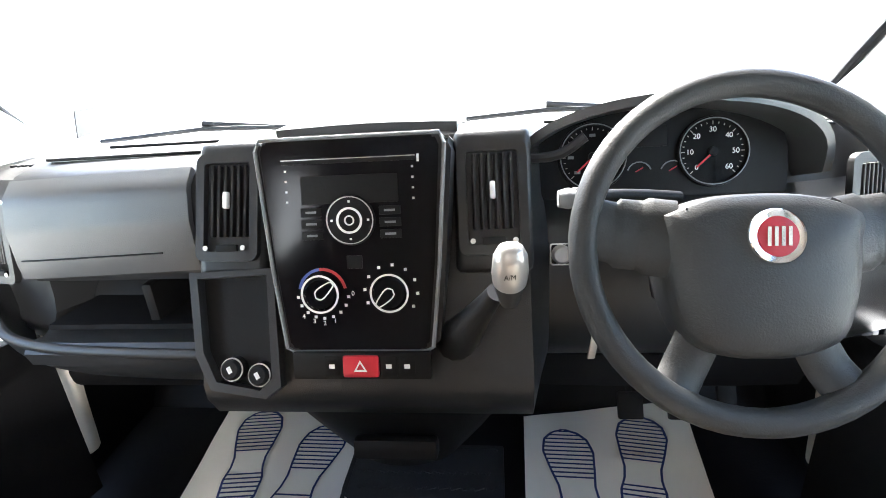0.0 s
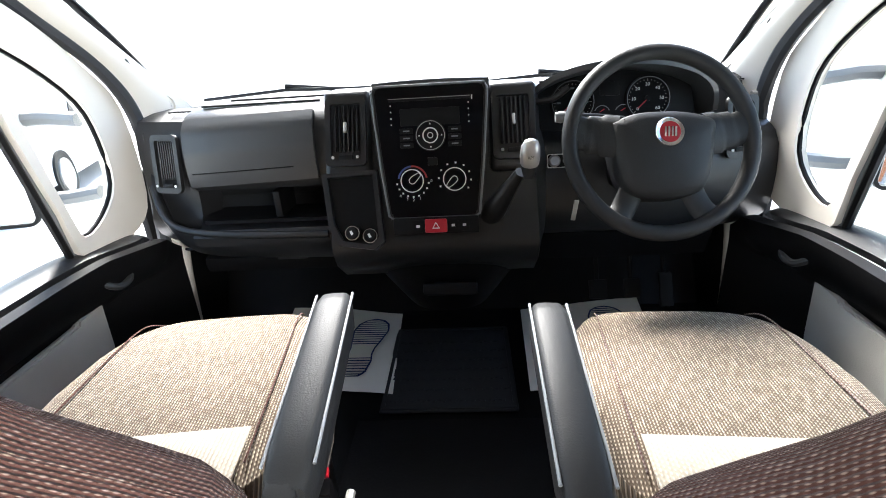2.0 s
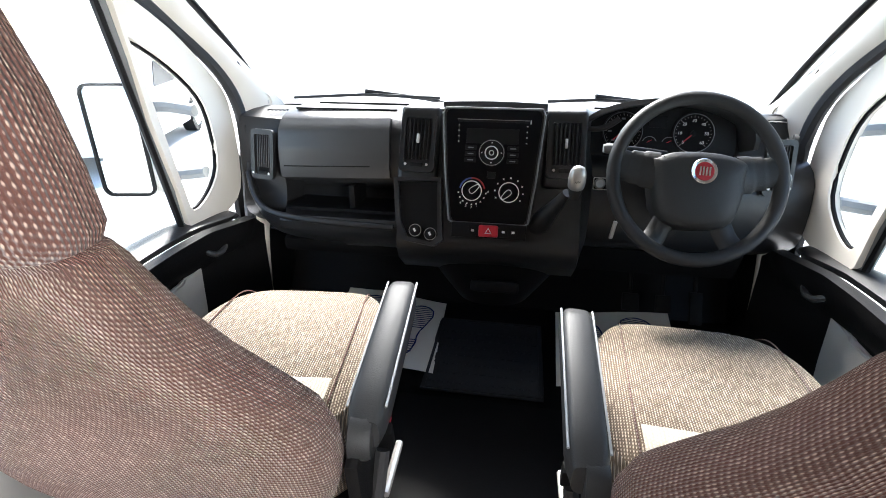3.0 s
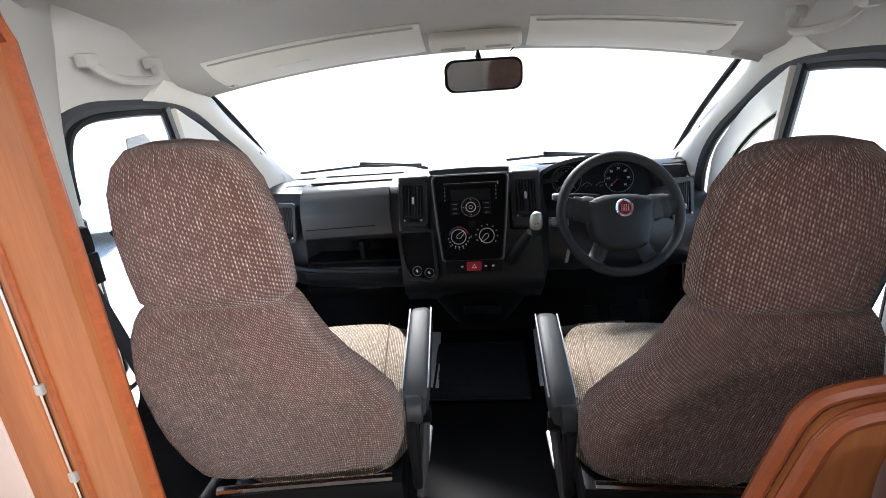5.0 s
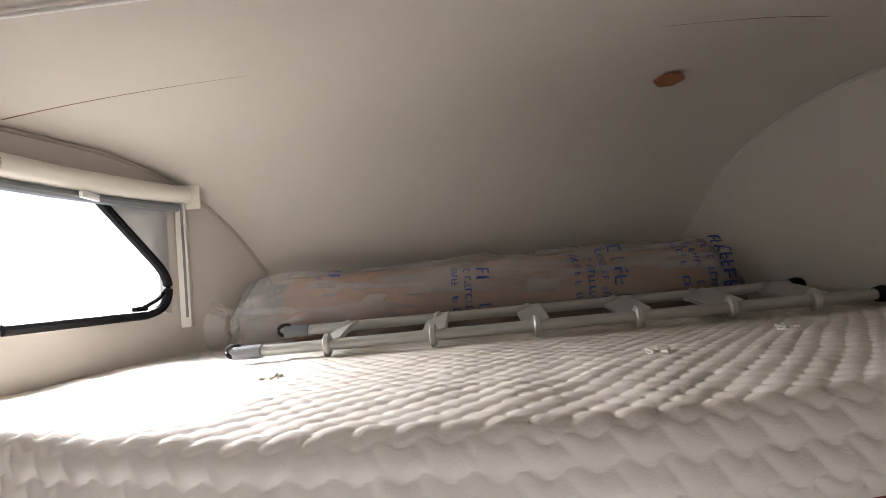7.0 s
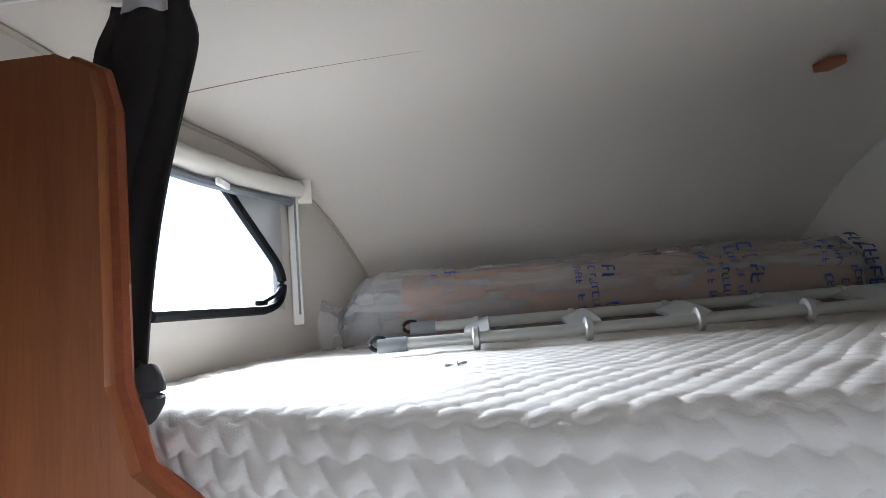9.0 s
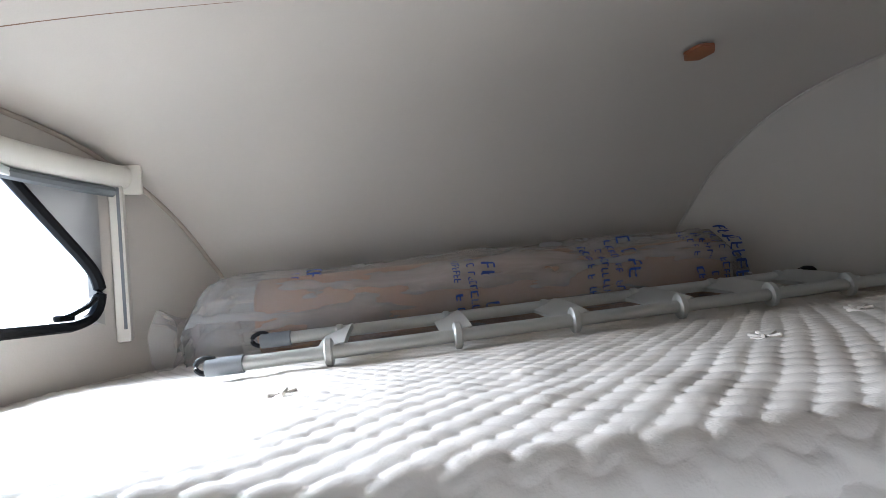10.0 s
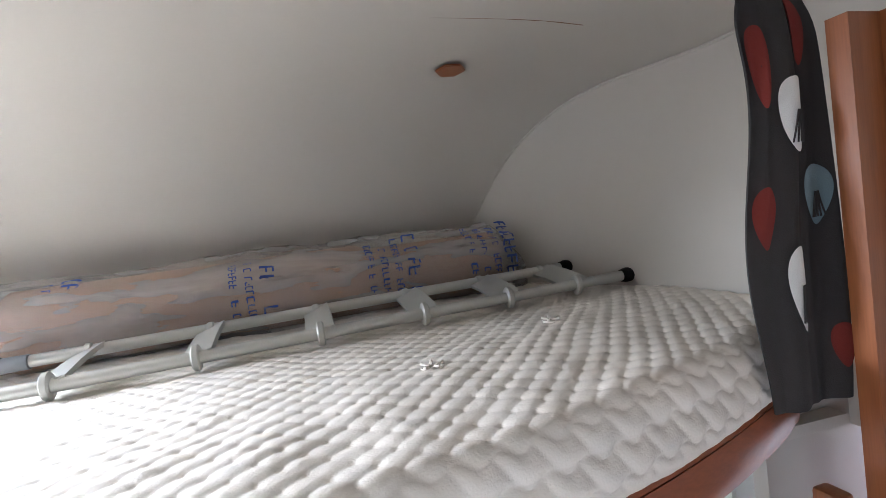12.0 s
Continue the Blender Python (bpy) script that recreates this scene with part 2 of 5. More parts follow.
def thing(name, label, category, group="", at=None):
    ob = tagged(new(name), label, category, group)
    if at:
        ob.matrix_basis = at
    return ob


def bm_box(sx, sy, sz, m=None, bevel=0.0, seg=2):
    bm = bmesh.new()
    bmesh.ops.create_cube(bm, size=1)
    bmesh.ops.scale(bm, vec=(sx, sy, sz), verts=bm.verts)
    if bevel:
        bmesh.ops.bevel(bm, geom=bm.edges[:], offset=bevel, segments=seg, affect="EDGES", profile=0.6)
    if m is not None:
        bmesh.ops.transform(bm, matrix=m, verts=bm.verts)
    return bm


def bm_rings(rings, cap=True, closed=True, m=None):
    """Skin over rings of points, with UV in metres."""
    bm = bmesh.new()
    uvl = bm.loops.layers.uv.new("UVMap")
    rows = [[bm.verts.new(p) for p in r] for r in rings]
    n = len(rings[0])
    us = [[0.0] for _ in rings]
    for r, u in zip(rings, us):
        for k in range(n):
            u.append(u[-1] + (Vector(r[(k + 1) % n]) - Vector(r[k])).length)
    mid = max(us, key=lambda u: u[-1])
    vs = [0.0]
    for a, b in zip(rings, rings[1:]):
        vs.append(vs[-1] + sum((Vector(p) - Vector(q)).length for p, q in zip(a, b)) / n)
    for i in range(len(rows) - 1):
        for k in range(n if closed else n - 1):
            j = (k + 1) % n
            f = bm.faces.new((rows[i][k], rows[i][j], rows[i + 1][j], rows[i + 1][k]))
            for lp, (u, v) in zip(f.loops, ((mid[k], vs[i]), (mid[k + 1], vs[i]), (mid[k + 1], vs[i + 1]), (mid[k], vs[i + 1]))):
                lp[uvl].uv = (u, v)
    if cap and closed:
        for r, flip in ((rows[0], True), (rows[-1], False)):
            f = bm.faces.new(r[::-1] if flip else r)
            for lp in f.loops:
                lp[uvl].uv = (lp.vert.co.x, lp.vert.co.y + lp.vert.co.z)
    bmesh.ops.recalc_face_normals(bm, faces=bm.faces)
    if m is not None:
        bmesh.ops.transform(bm, matrix=m, verts=bm.verts)
    return bm


def bm_grid(fn, nu, nv, thick=0.0, m=None):
    """Sheet through fn(u, v), 0 to 1 each way; thick adds a second skin along the normals and closes the edges."""
    pts = [[Vector(fn(i / nu, j / nv)) for i in range(nu + 1)] for j in range(nv + 1)]
    bm = bm_rings(pts, cap=False, closed=False)
    if thick:
        bm.normal_update()
        uvl = bm.loops.layers.uv.verify()
        front = list(bm.verts)
        back = [bm.verts.new(v.co - v.normal * thick) for v in front]
        bm.verts.index_update()
        w = nu + 1
        faces = []
        for j in range(nv):
            for i in range(nu):
                faces.append((back[j * w + i], back[(j + 1) * w + i], back[(j + 1) * w + i + 1], back[j * w + i + 1]))
        for i in range(nu):
            faces.append((front[i], back[i], back[i + 1], front[i + 1]))
            k = nv * w + i
            faces.append((front[k], front[k + 1], back[k + 1], back[k]))
        for j in range(nv):
            k = j * w
            faces.append((front[k], front[k + w], back[k + w], back[k]))
            k += nu
            faces.append((front[k], back[k], back[k + w], front[k + w]))
        for f in faces:
            g = bm.faces.new(f)
            for lp in g.loops:
                lp[uvl].uv = (lp.vert.co.x + lp.vert.co.y, lp.vert.co.z)
        bmesh.ops.recalc_face_normals(bm, faces=bm.faces)
    if m is not None:
        bmesh.ops.transform(bm, matrix=m, verts=bm.verts)
    return bm


def smooth_path(points, step=6):
    pts = [Vector(p) for p in points]
    out = []
    for i in range(len(pts) - 1):
        p0, p1, p2, p3 = pts[max(i - 1, 0)], pts[i], pts[i + 1], pts[min(i + 2, len(pts) - 1)]
        for k in range(step):
            t = k / step
            out.append(0.5 * (2 * p1 + (p2 - p0) * t + (2 * p0 - 5 * p1 + 4 * p2 - p3) * t * t + (3 * p1 - p0 - 3 * p2 + p3) * t ** 3))
    out.append(pts[-1])
    return out


def bm_tube(path, r, n=10, closed=False, m=None, flat=1.0, up=Vector((0, 0, 1))):
    """Tube along a path; r a number or one per point; flat squeezes it across."""
    pts = [Vector(p) for p in path]
    rr = r if isinstance(r, (list, tuple)) else [r] * len(pts)
    rings = []
    for i, p in enumerate(pts):
        a = pts[i - 1] if (i or closed) else pts[0]
        b = pts[(i + 1) % len(pts)] if (closed or i < len(pts) - 1) else pts[-1]
        t = (b - a).normalized()
        s = t.cross(up)
        s = s.normalized() if s.length > 0.05 else t.cross(Vector((0, 1, 0))).normalized()
        w = s.cross(t)
        rings.append([p + rr[i] * (math.cos(q) * s + flat * math.sin(q) * w) for q in (2 * math.pi * k / n for k in range(n))])
    if closed:
        rings.append(rings[0])
    bm = bm_rings(rings, cap=not closed)
    if closed:
        bmesh.ops.remove_doubles(bm, verts=bm.verts, dist=1e-6)
    if m is not None:
        bmesh.ops.transform(bm, matrix=m, verts=bm.verts)
    return bm


def bm_lathe(profile, n=28, m=None):
    """Turned about local z: (radius, height) pairs."""
    rings = [[(r * math.cos(2 * math.pi * k / n), r * math.sin(2 * math.pi * k / n), z) for k in range(n)] for r, z in profile]
    return bm_rings(rings, cap=True, m=m)


def bm_plate(poly, depth, m=None, bevel=0.0):
    """A flat outline in local x, y given a thickness along local z."""
    bm = bmesh.new()
    f = bm.faces.new([bm.verts.new((x, y, 0)) for x, y in poly])
    r = bmesh.ops.extrude_face_region(bm, geom=[f])
    bmesh.ops.translate(bm, vec=(0, 0, depth), verts=[v for v in r["geom"] if isinstance(v, bmesh.types.BMVert)])
    bmesh.ops.recalc_face_normals(bm, faces=bm.faces)
    if bevel:
        bmesh.ops.bevel(bm, geom=[e for e in bm.edges if e.calc_face_angle(0) > 0.5], offset=bevel, segments=2, affect="EDGES")
    if m is not None:
        bmesh.ops.transform(bm, matrix=m, verts=bm.verts)
    return bm


def bm_ring(r, w, m=None, n=36, a0=0.0, a1=360.0, depth=0.0015):
    """Flat ring or part of a ring in local x, y."""
    k = max(6, int(n * (a1 - a0) / 360))
    full = a1 - a0 >= 359.9
    an = [radians(a0 + (a1 - a0) * i / k) for i in range(k + 1)]
    rings = [[((r - w / 2) * math.cos(a), (r - w / 2) * math.sin(a), 0), ((r + w / 2) * math.cos(a), (r + w / 2) * math.sin(a), 0),
              ((r + w / 2) * math.cos(a), (r + w / 2) * math.sin(a), depth), ((r - w / 2) * math.cos(a), (r - w / 2) * math.sin(a), depth)] for a in an]
    bm = bm_rings(rings, cap=not full)
    if m is not None:
        bmesh.ops.transform(bm, matrix=m, verts=bm.verts)
    return bm


def bm_join(parts):
    out = bmesh.new()
    for b in parts:
        me = bpy.data.meshes.new("join")
        b.to_mesh(me)
        b.free()
        out.from_mesh(me)
        bpy.data.meshes.remove(me)
    return out


def rounded(w, h, r, seg=4):
    """Outline of a rounded rectangle about 0, 0."""
    pts = []
    for cx, cy, a in ((w / 2 - r, h / 2 - r, 0), (-w / 2 + r, h / 2 - r, 90), (-w / 2 + r, -h / 2 + r, 180), (w / 2 - r, -h / 2 + r, 270)):
        for k in range(seg + 1):
            q = radians(a + 90 * k / seg)
            pts.append((cx + r * math.cos(q), cy + r * math.sin(q)))
    return pts


def bm_frame(outer, inner, depth, m=None):
    """A flat frame between two outlines with as many points each."""
    n = len(outer)
    rings = [[(*o, 0), (*o, depth), (*i, depth), (*i, 0)] for o, i in zip(outer, inner)]
    bm = bm_rings(rings + [rings[0]], cap=False)
    bmesh.ops.remove_doubles(bm, verts=bm.verts, dist=1e-6)
    if m is not None:
        bmesh.ops.transform(bm, matrix=m, verts=bm.verts)
    return bm


def facing(at, right, up):
    """Pose whose local x runs along right, y along up and z out of the face."""
    x = Vector(right).normalized()
    y = Vector(up)
    y = (y - x * y.dot(x)).normalized()
    z = x.cross(y)
    return Matrix.Translation(at) @ Matrix((x, y, z)).transposed().to_4x4()


def writing(name, text, size, m, mat, parent, label=""):
    cu = bpy.data.curves.new(name, "FONT")
    cu.body, cu.size, cu.extrude, cu.align_x, cu.align_y = text, size, 0.0003, "CENTER", "CENTER"
    tmp = new(name + "_text", cu)
    me = bpy.data.meshes.new_from_object(tmp)
    bpy.data.objects.remove(tmp)
    me.transform(m)
    me.materials.clear()
    me.materials.append(mat)
    ob = new(name, me)
    ob.parent = parent
    if label:
        ob["label"] = label
    return ob


def structure(name, bm, mat, label="", smooth=True):
    return tagged(part(name, bm, mat, None, "", smooth), label, "", "", "structure")


def lerp(a, b, t):
    return a + (b - a) * t


def interp(x, pts):
    if x <= pts[0][0]:
        return pts[0][1]
    for (a, u), (b, v) in zip(pts, pts[1:]):
        if x <= b:
            return lerp(u, v, (x - a) / (b - a))
    return pts[-1][1]


# ---- large structure: outside ----
structure("ground", bm_grid(lambda u, v: (-600 + 1200 * u, -600 + 1200 * v, -0.62), 4, 4), CONCRETE, "pale dry concrete yard outside")


def tree_row():
    rnd = random.Random(4)
    bits = []
    for i in range(260):
        a = radians(rnd.uniform(150, 185))
        d = rnd.uniform(110, 150)
        s = rnd.uniform(1.2, 3.2)
        b = bmesh.new()
        bmesh.ops.create_icosphere(b, subdivisions=1, radius=s)
        for v in b.verts:
            v.co *= rnd.uniform(0.7, 1.25)
        bmesh.ops.translate(b, vec=(d * math.cos(a), d * math.sin(a), rnd.uniform(0, 6.5)), verts=b.verts)
        bits.append(b)
    return tagged(part("far_trees", bm_join(bits), LEAF), "distant pale row of trees beyond the yard", "trees", "", "stuff")


tree_row()

# ---- large structure: cab shell ----


def side_x(y, z):
    return 0.95 - 0.12 * max(0.0, (y - 0.6) / 0.67) ** 1.5 - 0.04 * (z - 0.5)


structure("floor", bm_box(2.1, 2.75, 0.05, pose(0, -1.645, -0.03)), LIVFLOOR, "wood-effect vinyl floor of the living space", False)
structure("cab_floor", bm_grid(lambda u, v: (-0.95 + 1.9 * u, -0.27 + 1.80 * v, -0.012 + 0.016 * noise.noise((u * 6, v * 6, 0))), 24, 24, 0.03), FLOORP, "dark moulded plastic cab floor", True)
structure("bulkhead", bm_grid(lambda u, v: (-0.95 + 1.9 * u, 1.42 + 0.14 * min(1, v * 3), -0.02 + 0.74 * v), 12, 10, 0.03), DASH2, "dark bulkhead lining ahead of the footwells")


def cab_side(s):
    """Windscreen pillar, sill, door aperture seal and rear trim of one side; s is 1 or -1."""
    name = "wall_right" if s > 0 else "wall_left"
    root = tagged(new(name), "pale grey cab side with door aperture", "", "", "structure")
    # windscreen pillar trim: between the screen's edge and the door seal
    front = [(1.115, 0.10), (1.14, 0.45), (1.285, 0.78), (1.19, 0.90), (1.05, 1.02), (0.92, 1.13), (0.84, 1.215), (0.80, 1.27), (0.70, 1.31)]
    back = [(1.07, 0.10), (1.075, 0.50), (1.085, 0.76), (1.06, 0.885), (0.985, 0.99), (0.86, 1.09), (0.76, 1.16), (0.66, 1.195), (0.50, 1.21)]
    fa, fb = smooth_path([(a, b, 0) for a, b in front]), smooth_path([(a, b, 0) for a, b in back])

    def pillar(u, v):
        k = u * (len(fa) - 1)
        i = min(int(k), len(fa) - 2)
        f, b = fa[i].lerp(fa[i + 1], k - i), fb[i].lerp(fb[i + 1], k - i)
        q = b.lerp(f, v)
        x = side_x(q.x, q.y) - 0.018 * math.sin(math.pi * min(1, v * 1.05)) - 0.012 * v
        return (s * x, q.x, q.y)

    part("pillar_trim", bm_grid(pillar, 48, 8, 0.02), PALE, root, "pale grey windscreen pillar trim")
    seal = smooth_path([(s * (side_x(y, z) - 0.012), y, z) for y, z in ((1.02, 0.06), (1.06, 0.3), (1.075, 0.55), (1.085, 0.76), (1.06, 0.885), (0.985, 0.99), (0.86, 1.09), (0.76, 1.16), (0.64, 1.195), (0.45, 1.205), (0.3, 1.2), (0.21, 1.15), (0.19, 1.0), (0.19, 0.6), (0.22, 0.25))])
    part("door_seal", bm_tube(seal, 0.020, 8), SEALM, root, "black rubber door seal")
    part("footwell_side", bm_box(0.02, 0.46, 0.72, pose(s * 0.93, 1.32, 0.31), 0.004), DASH2, root, "black footwell side")
    # outer body below and behind
    part("sill", bm_box(0.06, 1.5, 0.14, pose(s * 0.965, 0.72, 0.0), 0.015), DASH2, root, "dark sill trim")
    part("roof_rail", bm_grid(lambda u, v: (s * lerp(side_x(0.4, 1.2), 0.86, v), lerp(0.10, 0.80, u), lerp(1.205, interp(lerp(0.10, 0.80, u), ((0.1, 1.47), (0.5, 1.43), (0.7, 1.31), (0.8, 1.26))), v)), 12, 5, 0.02), LINING, root, "pale headlining above the door")
    # slanting trim from the door back to the living space
    def rear(u, v):
        z = lerp(0.0, 1.45, v)
        y = lerp(0.205 + 0.10 * max(0, (z - 1.0) / 0.45) ** 2, -0.16, u)
        return (s * lerp(0.945 - 0.04 * max(0, z - 0.5), 0.70, u ** 0.85) , y, z)

    part("rear_trim", bm_grid(rear, 12, 20, 0.02), PALE2, root, "grey trim behind the cab door")
    # pillar speaker and clip
    c = Vector((s * 0.815, 1.165, 0.855))
    nrm = Vector((-s * 0.85, -0.5, 0.1)).normalized()
    m = facing(c, nrm.cross(Vector((0, 0, 1))) * -1, (0, 0, 1))
    grille = part("speaker_grille", bm_lathe([(0.0, 0.012), (0.022, 0.011), (0.026, 0.008), (0.029, 0.012), (0.034, 0.010), (0.036, 0.0)], 28, m), PALE, root, "round pale tweeter grille")
    dots = [bm_lathe([(0.0, 0.0), (0.0016, 0.0), (0.0016, 0.001)], 6, m @ pose(0.004 * i, 0.004 * j, 0.0115)) for i in range(-4, 5) for j in range(-4, 5) if i * i + j * j < 20]
    part("perforation", bm_join(dots), PALE2, grille)
    clip = Vector((s * 0.834, 1.075, 0.975))
    mm = facing(clip, (0, -0.72, 0.7), (s * 0.5, 0.5, 0.5))
    part("pillar_clip", bm_box(0.055, 0.028, 0.022, mm, 0.006), BLACK, root, "small black clip on the pillar")
    return root


wall_l, wall_r = cab_side(-1), cab_side(1)
wall_r.location.x = .03

# headlining above the windscreen, running back under the bed
HEADP = ((-0.22, 1.45), (0.3, 1.458), (0.48, 1.452), (0.6, 1.412), (0.7, 1.362), (0.78, 1.332), (0.85, 1.313), (0.875, 1.322))
DROP = ((0.2, 0.01), (0.48, 0.05), (0.7, 0.10), (0.86, 0.09))


def header(u, v):
    y = lerp(-0.10, 0.875, v)
    half = lerp(0.95, 0.885, max(0, v - 0.5) / 0.5)
    x = half * (2 * u - 1)
    return (x, y - 0.02 * (x / 0.9) ** 2, interp(y, HEADP) - interp(y, DROP) * (x / 0.9) ** 2)


ceil_cab = structure("ceiling_cab", bm_grid(header, 40, 40, 0.02), LINING, "pale grey moulded cab headlining")
structure("nose_fairing", bm_grid(lambda u, v: (-0.98 + 1.96 * u, 0.87 + 0.15 * v, 1.318 + 0.16 * v - 0.09 * (2 * u - 1) ** 2 * (1 - v)), 20, 4, 0.02), LINING, "panel closing the overcab nose above the screen")

# windscreen glass with its dark border


def screen(u, v):
    half = lerp(0.835, 0.868, v)
    x = half * (2 * u - 1)
    y, z = lerp(1.30, 0.865, v), lerp(0.835, 1.318, v)
    return (x, y - 0.02 * (x / 0.85) ** 2 + 0.06 * math.sin(math.pi * v) * 0.5, z - lerp(0.008, 0.088, v) * (x / 0.85) ** 2)


win = tagged(new("windscreen"), "large clear windscreen with a dark border", "", "", "structure")
pane = part("pane", bm_grid(screen, 24, 12, 0.005), GLASS, win)
pane.visible_shadow = False
edge = [screen(u, 0.0) for u in np.linspace(0, 1, 24)] + [screen(1, v) for v in np.linspace(0.05, 1, 12)] + [screen(u, 1.0) for u in np.linspace(0.97, 0.03, 24)] + [screen(0, v) for v in np.linspace(1, 0.05, 12)]
part("screen_border", bm_tube([Vector(p) + Vector((0, -0.008, 0)) for p in edge], 0.011, 8, True), BLACK, win, "black rubber screen border")


def wiper(x0, x1, y, z):
    w = tagged(new("wiper"), "thin black windscreen wiper parked outside the glass", "wiper", "windscreen wipers")
    part("blade", bm_tube([(x0, y, z), ((x0 + x1) / 2, y - 0.012, z + 0.018), (x1, y, z + 0.01)], 0.006, 6), BLACK, w)
    part("arm", bm_tube([((x0 + x1) / 2, y - 0.005, z + 0.03), (x1 - 0.05, y + 0.05, z + 0.0), (x1 + 0.02, y + 0.06, z - 0.02)], 0.008, 6), BLACK, w)


wiper(-0.78, -0.22, 1.345, 0.850)
wiper(0.02, 0.62, 1.345, 0.850)
structure("scuttle", bm_grid(lambda u, v: (-0.95 + 1.9 * u, 1.32 + 0.5 * v, 0.83 - 0.12 * v - 0.3 * max(0, v - 0.6)), 8, 6, 0.02), WHITEPAINT, "white bonnet ahead of the windscreen")

# cab doors


def cab_door(s):
    d = tagged(new("door_2" if s > 0 else "door_1"), "closed cab door with dark lining and pale panel", "", "", "structure")

    def skin(u, v):
        y = lerp(1.05, 0.16, u)
        z = lerp(0.03, interp(y, ((0.2, 0.525), (0.75, 0.535), (0.95, 0.515), (1.05, 0.45))), v)
        bulge = 0.055 * math.sin(math.pi * min(1, max(0, (z - 0.425) / 0.22))) ** 0.7 if z > 0.425 else 0.0
        return (s * (side_x(y, 0.5) - 0.045 - bulge * min(1, (1.05 - y) / 0.12)), y, z)

    part("door_lining", bm_grid(skin, 30, 24, 0.03), DASH2, d, "dark grey moulded door lining")

    def ledge(u, v):
        y = lerp(1.03, 0.16, u)
        return (s * (side_x(y, 0.5) + 0.02 - 0.10 * v * min(1, (1.06 - y) / 0.15)), y, interp(y, ((0.2, 0.528), (0.75, 0.54), (0.95, 0.52), (1.05, 0.47))) + 0.012 * math.sin(math.pi * v))

    part("door_ledge", bm_grid(ledge, 24, 6, 0.02), DASH, d, "dark grey door top ledge")
    mm = Matrix.Translation((s * 0.878, 0, 0)) @ Matrix(((0, 0, -s), (1, 0, 0), (0, 1, 0))).to_4x4()
    pale = [(0.745, 0.425), (0.66, 0.418), (0.652, 0.408), (0.42, 0.398), (0.34, 0.35), (0.34, 0.13), (0.40, 0.09), (0.66, 0.09), (0.72, 0.16), (0.737, 0.29)]
    part("door_panel", bm_plate(pale, 0.02, mm, 0.006), PANELP, d, "pale grey padded door panel")
    hx = s * 0.838
    part("door_handle", bm_tube(smooth_path([(hx, 0.83, 0.478), (hx - s * 0.022, 0.81, 0.458), (hx - s * 0.026, 0.755, 0.458), (hx, 0.72, 0.49)]), 0.009, 8), DASH_LIT, d, "black inner door release")
    part("lock_button", bm_lathe([(0.006, 0), (0.006, 0.02), (0.003, 0.024)], 10, pose(s * 0.90, 0.90, 0.53)), BLACK, d)
    # fixed quarter light and its frame, divider bar, main glass
    side = Matrix.Translation((s * 0.905, 0, 0)) @ Matrix(((0, 0, -s), (1, 0, 0), (0, 1, 0))).to_4x4()
    inner = [(p.x, p.y) for p in smooth_path([(0.675, 1.065, 0), (0.80, 0.995, 0), (0.91, 0.90, 0), (0.945, 0.80, 0), (0.94, 0.68, 0), (0.87, 0.61, 0), (0.785, 0.585, 0), (0.76, 0.66, 0), (0.72, 0.86, 0)], 3)]
    outer = [(p.x, p.y) for p in smooth_path([(0.645, 1.185, 0), (0.83, 1.085, 0), (0.97, 0.97, 0), (1.055, 0.86, 0), (1.06, 0.62, 0), (0.98, 0.535, 0), (0.775, 0.525, 0), (0.735, 0.66, 0), (0.69, 0.86, 0)], 3)]
    part("quarter_frame", bm_frame(outer, inner, 0.03, side), PALE, d, "pale grey quarter window surround")
    part("quarter_seal", bm_tube([side @ Vector((a, b, 0.018)) for a, b in inner], 0.006, 6, True), BLACK, d)
    qp = part("quarter_pane", bm_plate(inner, 0.004, side), GLASS, d)
    qp.visible_shadow = False
    bar = smooth_path([(s * 0.908, 0.635, 1.19), (s * 0.905, 0.70, 0.86), (s * 0.905, 0.765, 0.53)])
    part("divider_bar", bm_tube(bar, 0.02, 8, flat=0.7), GREYP, d, "dark grey window divider bar")
    part("glass_channel", bm_tube([p + Vector((-s * 0.01, -0.022, 0)) for p in bar], 0.009, 6), BLACK, d)
    top = smooth_path([(s * 0.912, 0.64, 1.185), (s * 0.912, 0.45, 1.19), (s * 0.912, 0.30, 1.18), (s * 0.915, 0.23, 1.12), (s * 0.92, 0.21, 0.95), (s * 0.93, 0.21, 0.54)])
    part("window_frame", bm_tube(top, 0.018, 8), BLACK, d, "black door window frame")
    gp = part("door_pane", bm_plate([(0.62, 1.17), (0.26, 1.17), (0.22, 1.1), (0.21, 0.53), (0.75, 0.53)], 0.004, side), GLASS, d)
    gp.visible_shadow = False
    return d


cab_door(-1)
cab_door(1).location.x = .03


